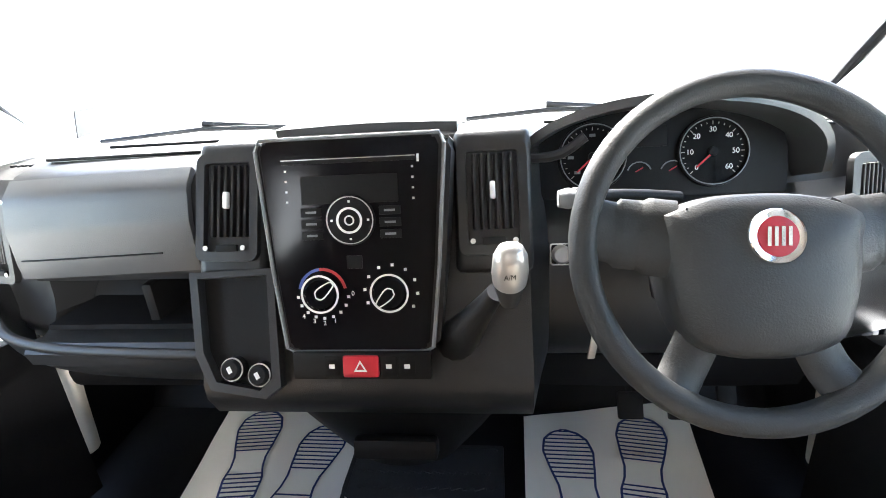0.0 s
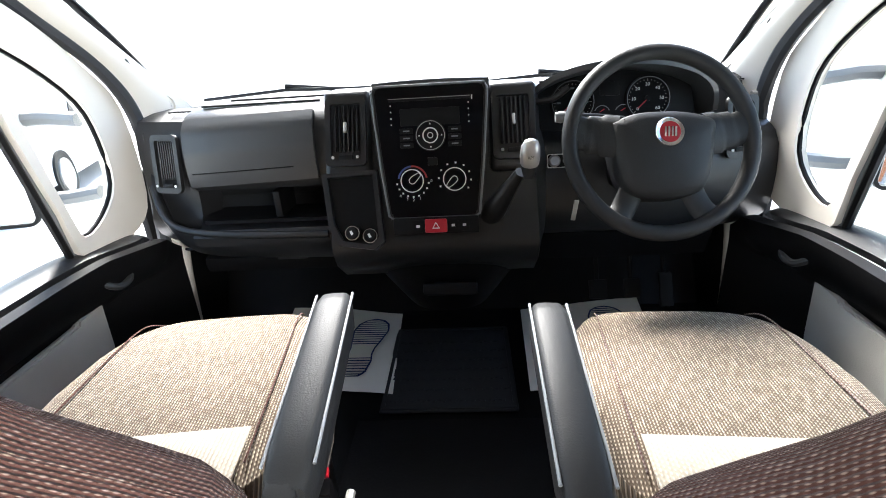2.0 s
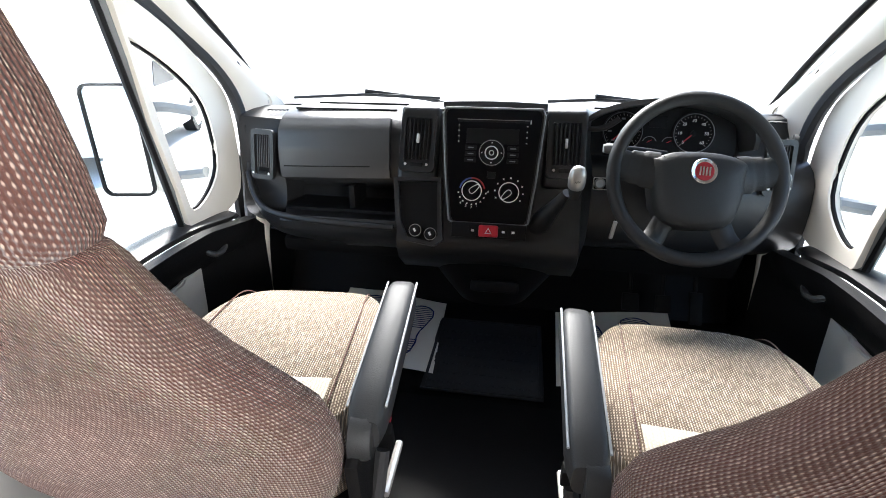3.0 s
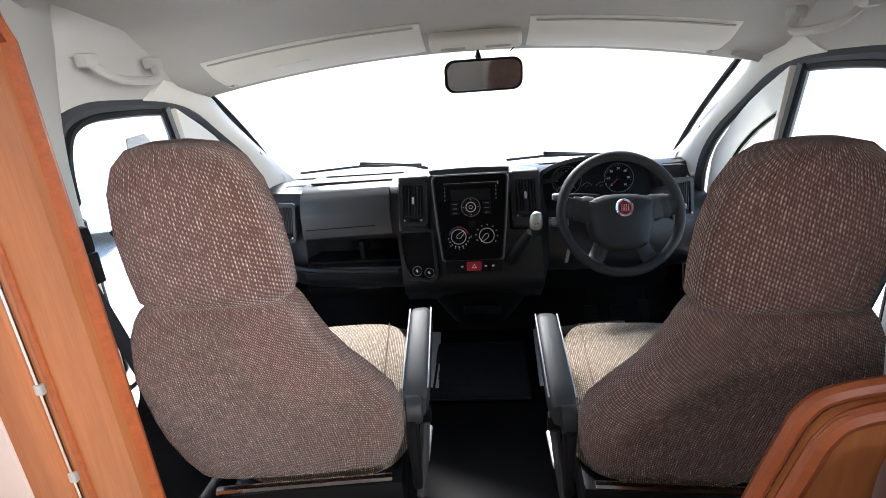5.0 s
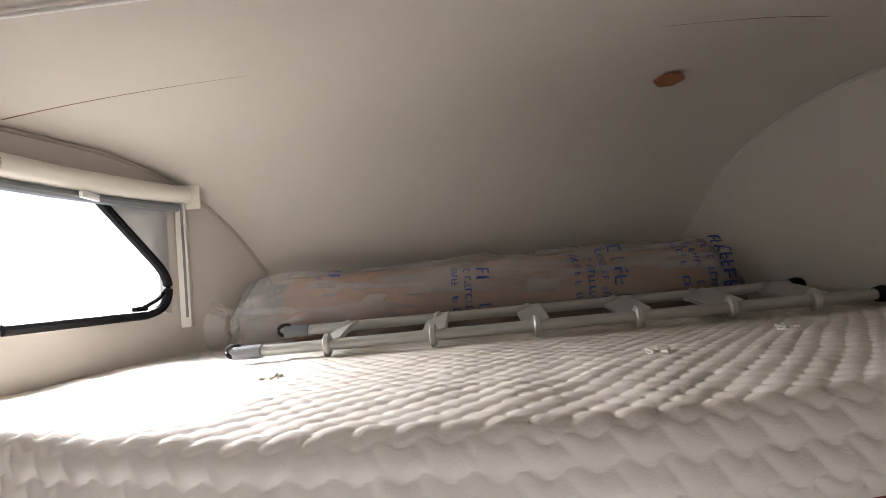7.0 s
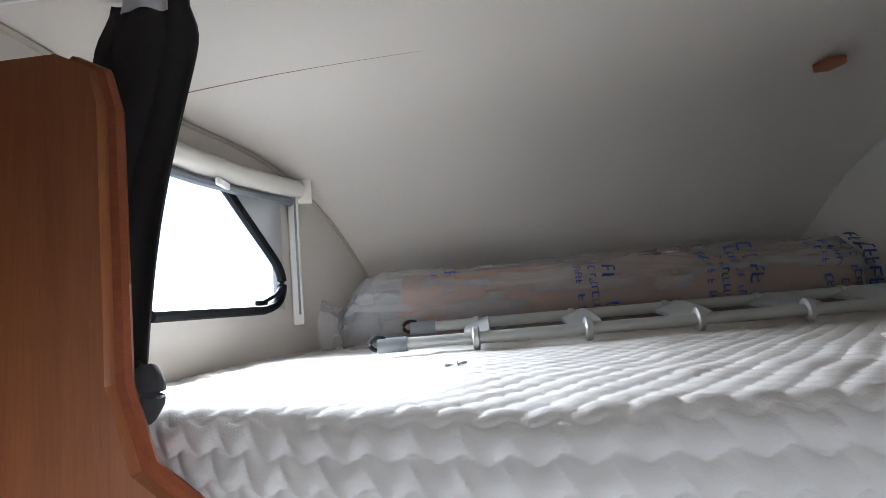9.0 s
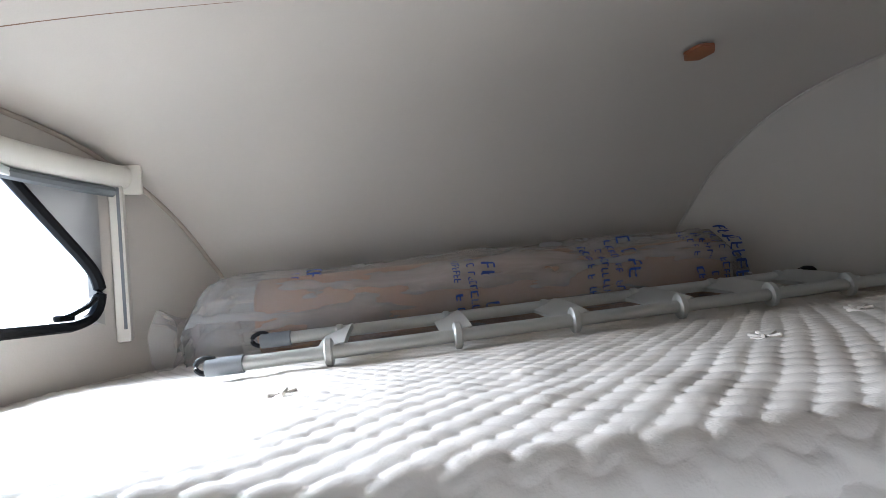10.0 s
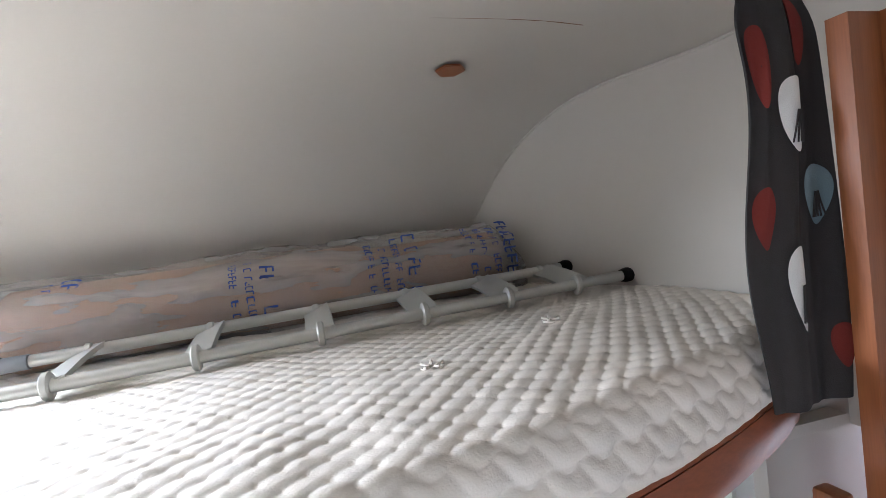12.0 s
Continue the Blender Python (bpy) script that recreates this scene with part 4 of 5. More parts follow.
def gear_lever():
    g = thing("gear_lever", "silver-topped gear lever with dark gaiter", "gear lever")
    top = Vector((.216, .698, .748))
    base = Vector((.135, .815, .585))
    gait = [base.lerp(top, t) for t in (0, .12, .3, .5, .68, .8)]
    part("gaiter", bm_tube(gait, [.034, .030, .024, .018, .014, .012], 14), DASH, g, "dark leatherette gaiter")
    part("gate", bm_plate([(-.055, -.075), (.075, -.02), (.085, .075), (-.02, .075)], .012, facing((.140, .815, .585), (1, 0, 0), (0, .45, .9)), .004), DASH, g)
    d = (top - base).normalized()
    m = facing(top, (1, .1, 0), d + Vector((0, .25, .35))) @ Matrix.Diagonal((.66, .88, .74, 1))
    rings = [[(w * math.cos(a), h, dd * math.sin(a) + 0.004) for a in (2 * math.pi * k / 16 for k in range(16))] for h, w, dd in ((-.045, .017, .016), (-.02, .026, .022), (.01, .031, .025), (.035, .029, .022), (.047, .021, .016), (.052, .008, .006))]
    k = part("knob", bm_rings(rings, m=m), VINYL, g, "dark grey knob")
    cap = [[(w * math.cos(a), h, dd * math.sin(a) + 0.004) for a in (2 * math.pi * k / 20 for k in range(20))] for h, w, dd in ((-.012, .0265, .0235), (-.008, .030, .0265), (.010, .0325, .0265), (.035, .030, .0235), (.048, .022, .017), (.054, .008, .006))]
    part("knob_cap", bm_rings(cap, m=m), SILVER, k, "silver cap")
    writing("letters", "A/M", .012, m @ pose(-.004, .018, .0315), DASH2, k)


gear_lever()


def light_switch():
    s = thing("headlamp_switch", "small panel with round pale knob", "switch")
    m = facing((.318, .895, .695), (1, 0, 0), (0, .25, .95))
    part("plate", bm_box(.070, .034, .012, m, .003), BLACK, s)
    part("dial", bm_lathe([(0, .016), (.011, .016), (.0145, .010), (.015, 0)], 20, m @ pose(-.018, 0, .005)), SILVER, s, "pale round knob")
    for x in (.010, .026):
        part("push_switch", bm_lathe([(0, .004), (.006, .004), (.007, 0)], 12, m @ pose(x, 0, .006)), GREYP, s)
    part("border", bm_frame(rounded(.07, .034, .004), rounded(.066, .030, .004), .001, m @ pose(0, 0, .0062)), WHITEP, s)


light_switch()


def instrument_cluster():
    c = thing("instrument_cluster", "instrument cluster with two round dials under a hood", "instruments")
    m = facing((.475, 1.035, .815), (1, 0, 0), (0, .28, .95))
    part("cluster_face", bm_plate([(p.x, p.y) for p in smooth_path([(-.20, -.07, 0), (-.195, .03, 0), (-.12, .075, 0), (0, .085, 0), (.12, .075, 0), (.195, .03, 0), (.20, -.07, 0)], 4)], .008, m), BLACK, c)
    for x, nums in ((-.108, None), (.085, ("0", "10", "20", "30", "40", "50", "60"))):
        g = part("gauge", bm_lathe([(0, .0), (.052, .0), (.054, .006), (.057, .006), (.058, 0)], 40, m @ pose(x, 0, .009)), DASH2, c, "round dial")
        part("gauge_ring", bm_ring(.054, .0016, m @ pose(x, 0, .0155)), GREYP, g)
        for i in range(25):
            a = radians(225 - i * 270 / 24)
            part("dial_tick", bm_box(.006 if i % 4 == 0 else .003, .0012, .0006, m @ pose(x + .047 * math.cos(a), .047 * math.sin(a), .0095, 0, 0, math.degrees(a))), PALE2, g)
        for i in range(7):
            a = radians(225 - i * 45)
            at = m @ pose(x + .036 * math.cos(a), .036 * math.sin(a), .0095)
            if nums:
                writing("number", nums[i], .012, at, WHITEP, g)
            else:
                part("dial_figure", bm_box(.010, .005, .0006, at), GREYP, g)
        part("needle", bm_box(.036, .003, .002, m @ pose(x - .013, -.013, .012, 0, 0, 42), .0008), REDP, g, "red needle")
        part("needle_hub", bm_lathe([(0, .006), (.007, .005), (.008, 0)], 16, m @ pose(x, 0, .010)), BLACK, g)
    for x in (-.032, .022):
        part("small_gauge", bm_ring(.020, .002, m @ pose(x, -.032, .009), 20, 20, 160), GREYP, c)
        part("needle", bm_box(.014, .002, .001, m @ pose(x, -.025, .010, 0, 0, 30)), REDP, c)
    part("trip_display", bm_box(.05, .035, .002, m @ pose(-.012, .030, .0095), .002), DASH2, c)
    # hood
    def hood(u, v):
        a = math.pi * u
        x = .475 - (.235 - .02 * v) * math.cos(a)
        z = .785 + (.125 + .01 * v) * math.sin(a) ** .75
        y = lerp(.935 + .05 * (1 - math.sin(a)), 1.13, v)
        return (x, y, z - .045 * v)
    part("hood", bm_grid(hood, 28, 8, -.014), DASH_LIT, c, "dark grey cluster hood")
    part("hood_tip", bm_tube(smooth_path([(.22, .965, .855), (.245, .96, .835), (.30, .95, .838), (.34, .945, .865)]), .008, 8), DASH, c)


instrument_cluster()


def steering_wheel():
    w = thing("steering_wheel", "dark grey four-spoke steering wheel with red badge", "steering wheel")
    c = Vector((.488, .712, .768))
    m = facing(c, (1, .06, -.03), (0, .42, .905))
    R = .190
    rim = [(R * math.cos(a), R * math.sin(a), .0) for a in (2 * math.pi * k / 56 for k in range(56))]
    part("rim", bm_tube(rim, .0165, 12, True, m, up=Vector((0, 0, 1))), VINYL, w, "dark grey moulded rim")
    # horn pad: rounded shield
    outline = [(p.x, p.y) for p in smooth_path([(-.108, .040, 0), (-.06, .058, 0), (0, .062, 0), (.06, .058, 0), (.108, .040, 0), (.106, .005, 0), (.100, -.045, 0), (.080, -.100, 0), (.040, -.118, 0), (0, -.121, 0), (-.040, -.118, 0), (-.080, -.100, 0), (-.100, -.045, 0), (-.106, .005, 0)], 4)]
    rings = [[(x * k, (y + .03) * k - .03, z) for x, y in outline] for k, z in ((.98, -.045), (1.0, -.01), (.985, .008), (.93, .022), (.78, .031), (.5, .036), (.25, .038), (.02, .039))]
    part("horn_pad", bm_rings(rings, m=m), VINYL, w, "dark grey horn pad")
    up = m.to_3x3() @ Vector((0, 0, 1))
    for sx in (-1, 1):
        arm = smooth_path([(sx * .092, .012, .004), (sx * .125, .018, -.004), (sx * .155, .022, -.004), (sx * .188, .030, 0)])
        part("spoke", bm_tube([m @ Vector(p) for p in arm], [.044] * 6 + [.040] * 6 + [.035] * 6 + [.030], 12, flat=.36, up=up), VINYL, w, "wide upper spoke")
        low = smooth_path([(sx * .060, -.095, -.012), (sx * .080, -.135, -.014), (sx * .098, -.162, -.004)])
        part("spoke", bm_tube([m @ Vector(p) for p in low], .026, 10, flat=.45, up=up), VINYL, w, "lower spoke")
        part("pad_seam", bm_tube([m @ Vector(p) for p in smooth_path([(sx * .082, .044, .0215), (sx * .088, 0, .0225), (sx * .076, -.07, .0225)])], .0012, 5), BLACK, w)
        part("pad_notch", bm_box(.012, .0025, .002, m @ pose(sx * .048, -.058, .0325, 0, 0, sx * 60)), BLACK, w)
    b = part("badge", bm_lathe([(0, .006), (.026, .006), (.028, .007), (.0295, .005), (.030, 0)], 36, m @ pose(0, .010, .036)), CHROME, w, "round chrome-rimmed badge")
    part("badge_disc", bm_lathe([(0, .0018), (.0205, .0012), (.0215, 0)], 30, m @ pose(0, .010, .0418)), BADGERED, b, "red badge disc")
    for i in range(4):
        part("badge_bar", bm_box(.0038, .020, .0012, m @ pose(-.0105 + i * .007, .010, .0442, 0, 0, -4)), CHROME, b)
    col = m @ pose(0, -.01, -.09)
    part("column_shroud", bm_box(.12, .12, .18, col, .03, 3), DASH2, w, "dark column shroud")
    part("key_switch", bm_lathe([(0, .012), (.012, .012), (.014, 0)], 14, m @ pose(.075, -.10, -.06)), SILVER, w)
    part("keys", bm_box(.012, .004, .05, pose(.335, .79, .60, 0, 10, 20), .002), SILVER, w, "bunch of keys")
    return w


steering_wheel()


def stalk(points, name, label):
    s = thing("column_stalk", label, "stalk", "column stalks")
    part("stem", bm_tube(smooth_path(points), [.008] * (len(smooth_path(points)) - 4) + [.012, .013, .013, .010], 10), DASH2, s)
    e = Vector(points[-1])
    part("stalk_end", bm_lathe([(0, .012), (.010, .010), (.013, 0), (.010, -.012)], 14, Matrix.Translation(e) @ pose(0, 0, 0, 0, 90, 0)), GREYP, s)


stalk([(.44, .82, .80), (.36, .785, .815), (.288, .750, .823)], "l", "grey lamp stalk beside the steering column")
stalk([(.54, .82, .79), (.62, .79, .79), (.70, .76, .765)], "r", "grey wiper stalk beside the steering column")


def pedal(x, y, z, w, h):
    p = thing("pedal", "black rubber-faced foot pedal", "pedal", "foot pedals")
    part("pad", bm_box(w, .018, h, pose(x, y, z, -28), .006), RUBBER, p)
    part("lever", bm_tube([(x, y + .015, z), (x, y + .07, z + .12), (x, y + .06, z + .28)], .008, 8), BLACK, p)


pedal(.515, 1.20, .17, .06, .065)
pedal(.63, 1.20, .17, .055, .065)
pedal(.76, 1.24, .14, .045, .12)

# ---- cab floor things ----


def tunnel_mat():
    t = thing("rubber_mat", "black ribbed rubber mat on the cab floor", "mat")
    part("mat_sheet", bm_box(.40, .44, .010, pose(.005, 1.005, .012), .004), MATM, t)
    first = part("rib", bm_box(.024, .010, .003), MATM, t)
    for i in range(12):
        for j in range(7):
            rib = first if i + j == 0 else new("rib", first.data)
            rib.parent = t
            rib.matrix_basis = pose(-.16 + i * .029 + (.0145 if j % 2 else 0), .83 + j * .05, .0175, 0, 0, 18 if j % 2 else -18)
    part("mat_border", bm_frame(rounded(.39, .43, .01), rounded(.37, .41, .01), .004, pose(.005, 1.005, .0165)), MATM, t)


tunnel_mat()
structure("floor_ramp", bm_box(.52, .90, .010, pose(.01, .30, .012), .003), FLOORP, "dark plastic floor panel between the seats")
hatch = structure("floor_hatch", bm_box(.11, .20, .006, pose(.03, .10, .020), .002), DASH2, "small dark hatch in the cab floor")
part("hatch_catch", bm_lathe([(0, .003), (.008, .003), (.008, 0)], 12, pose(.04, .17, .023)), GREYP, hatch)


def sole(m, mirror, parent):
    """One printed shoe sole: outline and cross lines, toe towards local +y."""
    def half(y):
        return interp(y, ((-.135, .022), (-.12, .036), (-.07, .040), (-.04, .034), (-.01, .034), (.03, .042), (.08, .050), (.115, .044), (.135, .028), (.145, .006)))
    ys = np.linspace(-.135, .145, 30)
    bend = lambda y: mirror * .010 * math.sin(y * 9)
    out = [(half(y) + bend(y), y) for y in ys] + [(-half(y) + bend(y), y) for y in ys[::-1]]
    inn = [(half(y) - .0042 + bend(y), lerp(y, .005, .030)) for y in ys] + [(-half(y) + .0042 + bend(y), lerp(y, .005, .018)) for y in ys[::-1]]
    part("sole_outline", bm_frame(out, inn, .0006, m), INK, parent, "printed dark blue sole outline", False)
    for y in list(np.arange(-.125, -.05, .0115)) + list(np.arange(.012, .14, .0115)):
        part("sole_line", bm_box(2 * half(y) - .003, .0036, .0005, m @ pose(bend(y), y, .0003)), INK, parent, "", False)


def paper_mat(corners, feet):
    p = thing("paper_mat", "cream paper floor mat printed with blue soles", "paper mat", "paper floor mats")
    a, b, c, d = [Vector(q) for q in corners]
    def sheet(u, v):
        q = a.lerp(b, u).lerp(d.lerp(c, u), v)
        return (q.x, q.y, .017 + .006 * noise.noise((q.x * 7, q.y * 7, 3)))
    part("sheet", bm_grid(sheet, 16, 16, .001), PAPER, p)
    for x, y, turn, mir in feet:
        sole(pose(x, y, .024, 0, 0, turn) @ Matrix.Diagonal((1.32, 1.25, 1, 1)), mir, p)


paper_mat([(.245, .86, 0), (.66, .92, 0), (.725, 1.42, 0), (.265, 1.34, 0)], [(.375, 1.10, -2, -1), (.545, 1.16, -8, 1)])
paper_mat([(-.58, .92, 0), (-.165, .86, 0), (-.19, 1.34, 0), (-.645, 1.44, 0)], [(-.475, 1.17, 6, -1), (-.30, 1.11, -1, 1)])

# ---- cab seats ----


def superring(cx, cy, hw, hd, n=36, e=3.2):
    out = []
    for k in range(n):
        a = 2 * math.pi * k / n
        c, s = math.cos(a), math.sin(a)
        out.append((cx + hw * math.copysign(abs(c) ** (2 / e), c), cy + hd * math.copysign(abs(s) ** (2 / e), s)))
    return out


def cab_seat(x0, arm_side, turn, tall, label):
    """A captain's seat: cushion, backrest with head part, base and one armrest; arm_side 1 puts the armrest towards +x."""
    t = thing("captain_chair", label, "chair", "cab chairs", Matrix.Translation((x0, .3, 0)) @ pose(0, 0, 0, 0, 0, turn) @ Matrix.Translation((0, -.3, 0)) @ Matrix.Diagonal((1, 1, tall, 1)))
    # cushion: rings from the bottom up
    def cush(k, z, grow, front=.575):
        ring = superring(0, .322, .245 * grow, .278 * grow, 44, 4.0)
        return [(x * (1 if x * arm_side > 0 else .84) * (1 - (.10 if x * arm_side > 0 else .2) * max(0, (y - .35) / .22)), y, z - .02 * max(0, (y - .42) / .15) ** 2 * k) for x, y in ring]
    rings = [cush(0, .30, .93), cush(0, .33, 1.0), cush(.3, .40, 1.02), cush(.7, .452, 1.0), cush(1, .481, .94), cush(1, .493, .80), cush(1, .491, .4), cush(1, .490, .05)]
    bm = bm_rings(rings)
    layer = bm.loops.layers.uv.verify()
    for f in bm.faces:
        for lp in f.loops:
            lp[layer].uv = (lp.vert.co.x, lp.vert.co.y - lp.vert.co.z)
    part("cushion", bm, TAN, t, "tan tweed seat cushion with side bolsters")
    for sx in (-1, 1):
        k = 1 if sx == arm_side else .82
        part("cushion_seam", bm_tube(smooth_path([(sx * k * .165, .575, .455), (sx * k * .172, .50, .490), (sx * k * .178, .3, .4965), (sx * k * .18, .12, .4965)]), .0016, 6), BROWN, t, "dark stitched seam")
    part("cushion_insert", bm_grid(lambda u, v: (lerp(-.155, .155, u) + .015 * arm_side, lerp(.08, .19, v), .4945 + .006 * math.sin(math.pi * u) * math.sin(math.pi * v)), 10, 8, .006), CREAMF, t, "pale cream cloth insert")
    # backrest: rings from the bottom up, leaning back a little
    prof = ((.42, .195, .195, .055, .02), (.445, .225, .215, .068, .005), (.50, .242, .225, .075, -.015), (.58, .245, .23, .077, -.045), (.64, .235, .225, .075, -.07), (.70, .205, .212, .07, -.10), (.76, .170, .198, .066, -.13), (.81, .147, .178, .062, -.152), (.86, .131, .158, .058, -.172), (.895, .122, .136, .054, -.185), (.912, .116, .122, .047, -.190), (.922, .100, .104, .038, -.193))

    def back_ring(z, hi, ho, hd, cy, e):
        return [(x * (hi if x * arm_side > 0 else ho), y, z) for x, y in superring(0, cy, 1, hd, 44, e)]
    part("backrest", bm_rings([back_ring(z, a, b, hd, cy, 3.2) for z, a, b, hd, cy in prof]), BROWN, t, "brown tweed backrest")
    head = ((.912, .098, .098, .036, -.192), (.920, .113, .113, .048, -.194), (.934, .120, .120, .056, -.198), (.98, .121, .120, .057, -.206), (1.04, .118, .116, .057, -.216), (1.10, .106, .104, .053, -.224), (1.135, .089, .086, .046, -.229), (1.155, .065, .062, .034, -.232), (1.163, .024, .026, .014, -.233))
    part("head_part", bm_rings([back_ring(z, a, b * .93, hd, cy, 2.9) for z, a, b, hd, cy in head]), BROWN, t, "rounded brown tweed head part")
    part("bolster_front", bm_grid(lambda u, v: (lerp(-.15, .15, u) * (1 - .35 * v), .070 - .21 * v - .012 * math.sin(math.pi * u), lerp(.47, .88, v)), 10, 10, .01), TAN, t, "tan front of the backrest")
    # base
    part("seat_base", bm_box(.40, .40, .25, pose(0, .27, .155), .02), BLACK, t, "black metal seat base")
    part("base_skirt", bm_box(.42, .46, .06, pose(.01 * arm_side, .26, .285), .02), BLACK, t)
    part("seat_rail", bm_box(.04, .50, .03, pose(-.15, .25, .03), .005), DASH2, t)
    part("seat_rail", bm_box(.04, .50, .03, pose(.15, .25, .03), .005), DASH2, t)
    part("rear_bar", bm_tube([(-.2, .0, .36), (.2, .0, .36)], .010, 8), CHROME, t)
    # armrest
    sx = arm_side
    a, b = Vector((sx * .285, .372, .622)), Vector((sx * .268, .005, .572))
    path = [b.lerp(a, k / 14) for k in range(15)]
    rings = []
    for i, p in enumerate(path):
        q = i / 14
        grow = min(1, ((1 - q) / .10) ** .5) if q > .9 else min(1, .75 + q * 2.5)
        w, h = .031 * max(.25, grow), .034 * max(.3, grow)
        rings.append([(p.x + cx, p.y, p.z - .030 + cz * 1.0) for cx, cz in superring(0, 0, w, h, 20, 4)])
    ar = part("armrest", bm_rings(rings), VINYL, t, "dark grey padded armrest")
    for ex in (-1, 1):
        part("armrest_piping", bm_tube([Vector((p.x + ex * .029 * (1 if k < 13 else .55), p.y, p.z - .004)) for k, p in enumerate(path[1:-1])], .0022, 6), PIPING, ar, "pale blue-grey piping")
    part("armrest_pivot", bm_lathe([(0, .02), (.030, .02), (.034, .012), (.034, -.012), (0, -.012)], 20, Matrix.Translation((sx * .262, .01, .535)) @ pose(0, 0, 0, 0, 90, 0)), VINYL, t, "dark armrest hinge")
    part("hinge_cover", bm_box(.022, .09, .20, pose(sx * .257, .02, .43, 8), .009), DASH2, t, "dark hinge cover")
    # belt stalk with red button, recline lever
    part("buckle_stalk", bm_tube(smooth_path([(sx * .262, .0, .30), (sx * .275, .04, .38), (sx * .282, .07, .45)]), .012, 8), BELT, t, "black buckle stalk")
    bk = part("buckle", bm_box(.030, .022, .055, pose(sx * .284, .08, .468, 20), .005), BLACK, t, "black belt buckle")
    part("buckle_button", bm_box(.022, .012, .010, pose(sx * .284, .088, .498, 20), .003), REDP, bk, "red release button")
    part("adjust_lever", bm_tube([(sx * .275, .10, .31), (sx * .285, .22, .315)], .008, 8), SILVER, t, "metal adjusting lever")
    return t


cab_seat(-.415, 1, 6, 1.0, "passenger cab seat in brown and tan tweed with dark armrest")
cab_seat(.487, -1, -3.5, .962, "driver's cab seat in brown and tan tweed with dark armrest")


def seat_belt(s):
    t = thing("seat_belt", "black seat belt hanging at the door pillar", "seat belt", "seat belts")
    x = s * .80
    part("upper_strap", bm_tube([(x + s * .02, .07, 1.02), (x + s * .01, .06, .95)], .005, 6), BELT, t)
    part("guide", bm_box(.03, .06, .06, pose(x, .055, .945, 0, 0, s * 30), .012), BLACK, t, "black belt guide")
    def strap(u, v):
        return (x + s * (.022 - .06 * v), lerp(.035, .075, u) + .10 * v, lerp(.92, .33, v))
    part("strap", bm_grid(strap, 4, 12, .003), BELT, t, "wide black webbing")
    part("tongue", bm_box(.012, .055, .07, pose(x - s * .005, .06, .88, 0, 0, s * 20), .005), DASH2, t)


seat_belt(-1), seat_belt(1)

# ---- fittings on the cab headlining ----


def rear_mirror():
    t = thing("rear_view_mirror", "black-framed rear-view mirror hanging at the screen", "mirror")
    m = facing((.068, .765, 1.217), (1, .12, 0), (0, -.1, 1))
    out = rounded(.245, .098, .03, 6)
    part("shell", bm_plate(out, .022, m @ pose(0, 0, -.022), .007), BLACK, t, "black mirror shell")
    part("mirror_glass", bm_plate([(x * .93, y * .86) for x, y in out], .002, m @ pose(0, 0, .0005)), MIRRORM, t, "mirror glass")
    part("stem", bm_tube([(.055, .785, 1.24), (.052, .80, 1.275), (.05, .80, 1.325)], .010, 8), BLACK, t)


rear_mirror()


def roof_console():
    t = thing("cab_lamp_console", "grey lamp console in the middle of the headlining", "lamp")
    part("console_body", bm_box(.27, .10, .045, pose(.045, .715, 1.330, 32), .016, 3), PALE, t, "pale grey console")
    part("lens", bm_box(.075, .055, .01, pose(-.02, .700, 1.308, 32), .006), PALE2, t, "unlit lamp lens")
    part("lens", bm_box(.075, .055, .01, pose(.11, .700, 1.308, 32), .006), PALE2, t, "unlit lamp lens")
    part("cable", bm_tube(smooth_path([(.16, .75, 1.33), (.165, .78, 1.30), (.15, .80, 1.28)]), .002, 5), BLACK, t)


roof_console()


def grab_handle(s):
    t = thing("grab_handle", "grey grab handle on the headlining above the door", "handle", "grab handles")
    x = s * .80
    part("grip", bm_tube(smooth_path([(x, .24, 1.30), (x - s * .025, .28, 1.265), (x - s * .025, .42, 1.265), (x, .46, 1.31)]), .010, 8), PALE2, t)
    for y in (.235, .465):
        part("handle_foot", bm_box(.03, .045, .03, pose(x, y, 1.305), .008), PALE2, t)


grab_handle(-1), grab_handle(1)


def visor_label():
    t = thing("warning_label", "small white warning label on the headlining", "label")
    m = facing((-.52, .705, 1.302), (1, 0, .1), (0, .5, .86))
    part("label_sheet", bm_box(.13, .035, .001, m), WHITEP, t)
    part("label_mark", bm_box(.022, .022, .0006, m @ pose(-.048, 0, .0008)), REDMARK, t)
    for k in range(3):
        part("label_line", bm_box(.07, .003, .0005, m @ pose(.018, .008 - k * .008, .0008)), PALE2, t)


visor_label()


def header_low(x, y):
    return interp(y, HEADP) - interp(y, DROP) * (x / .9) ** 2


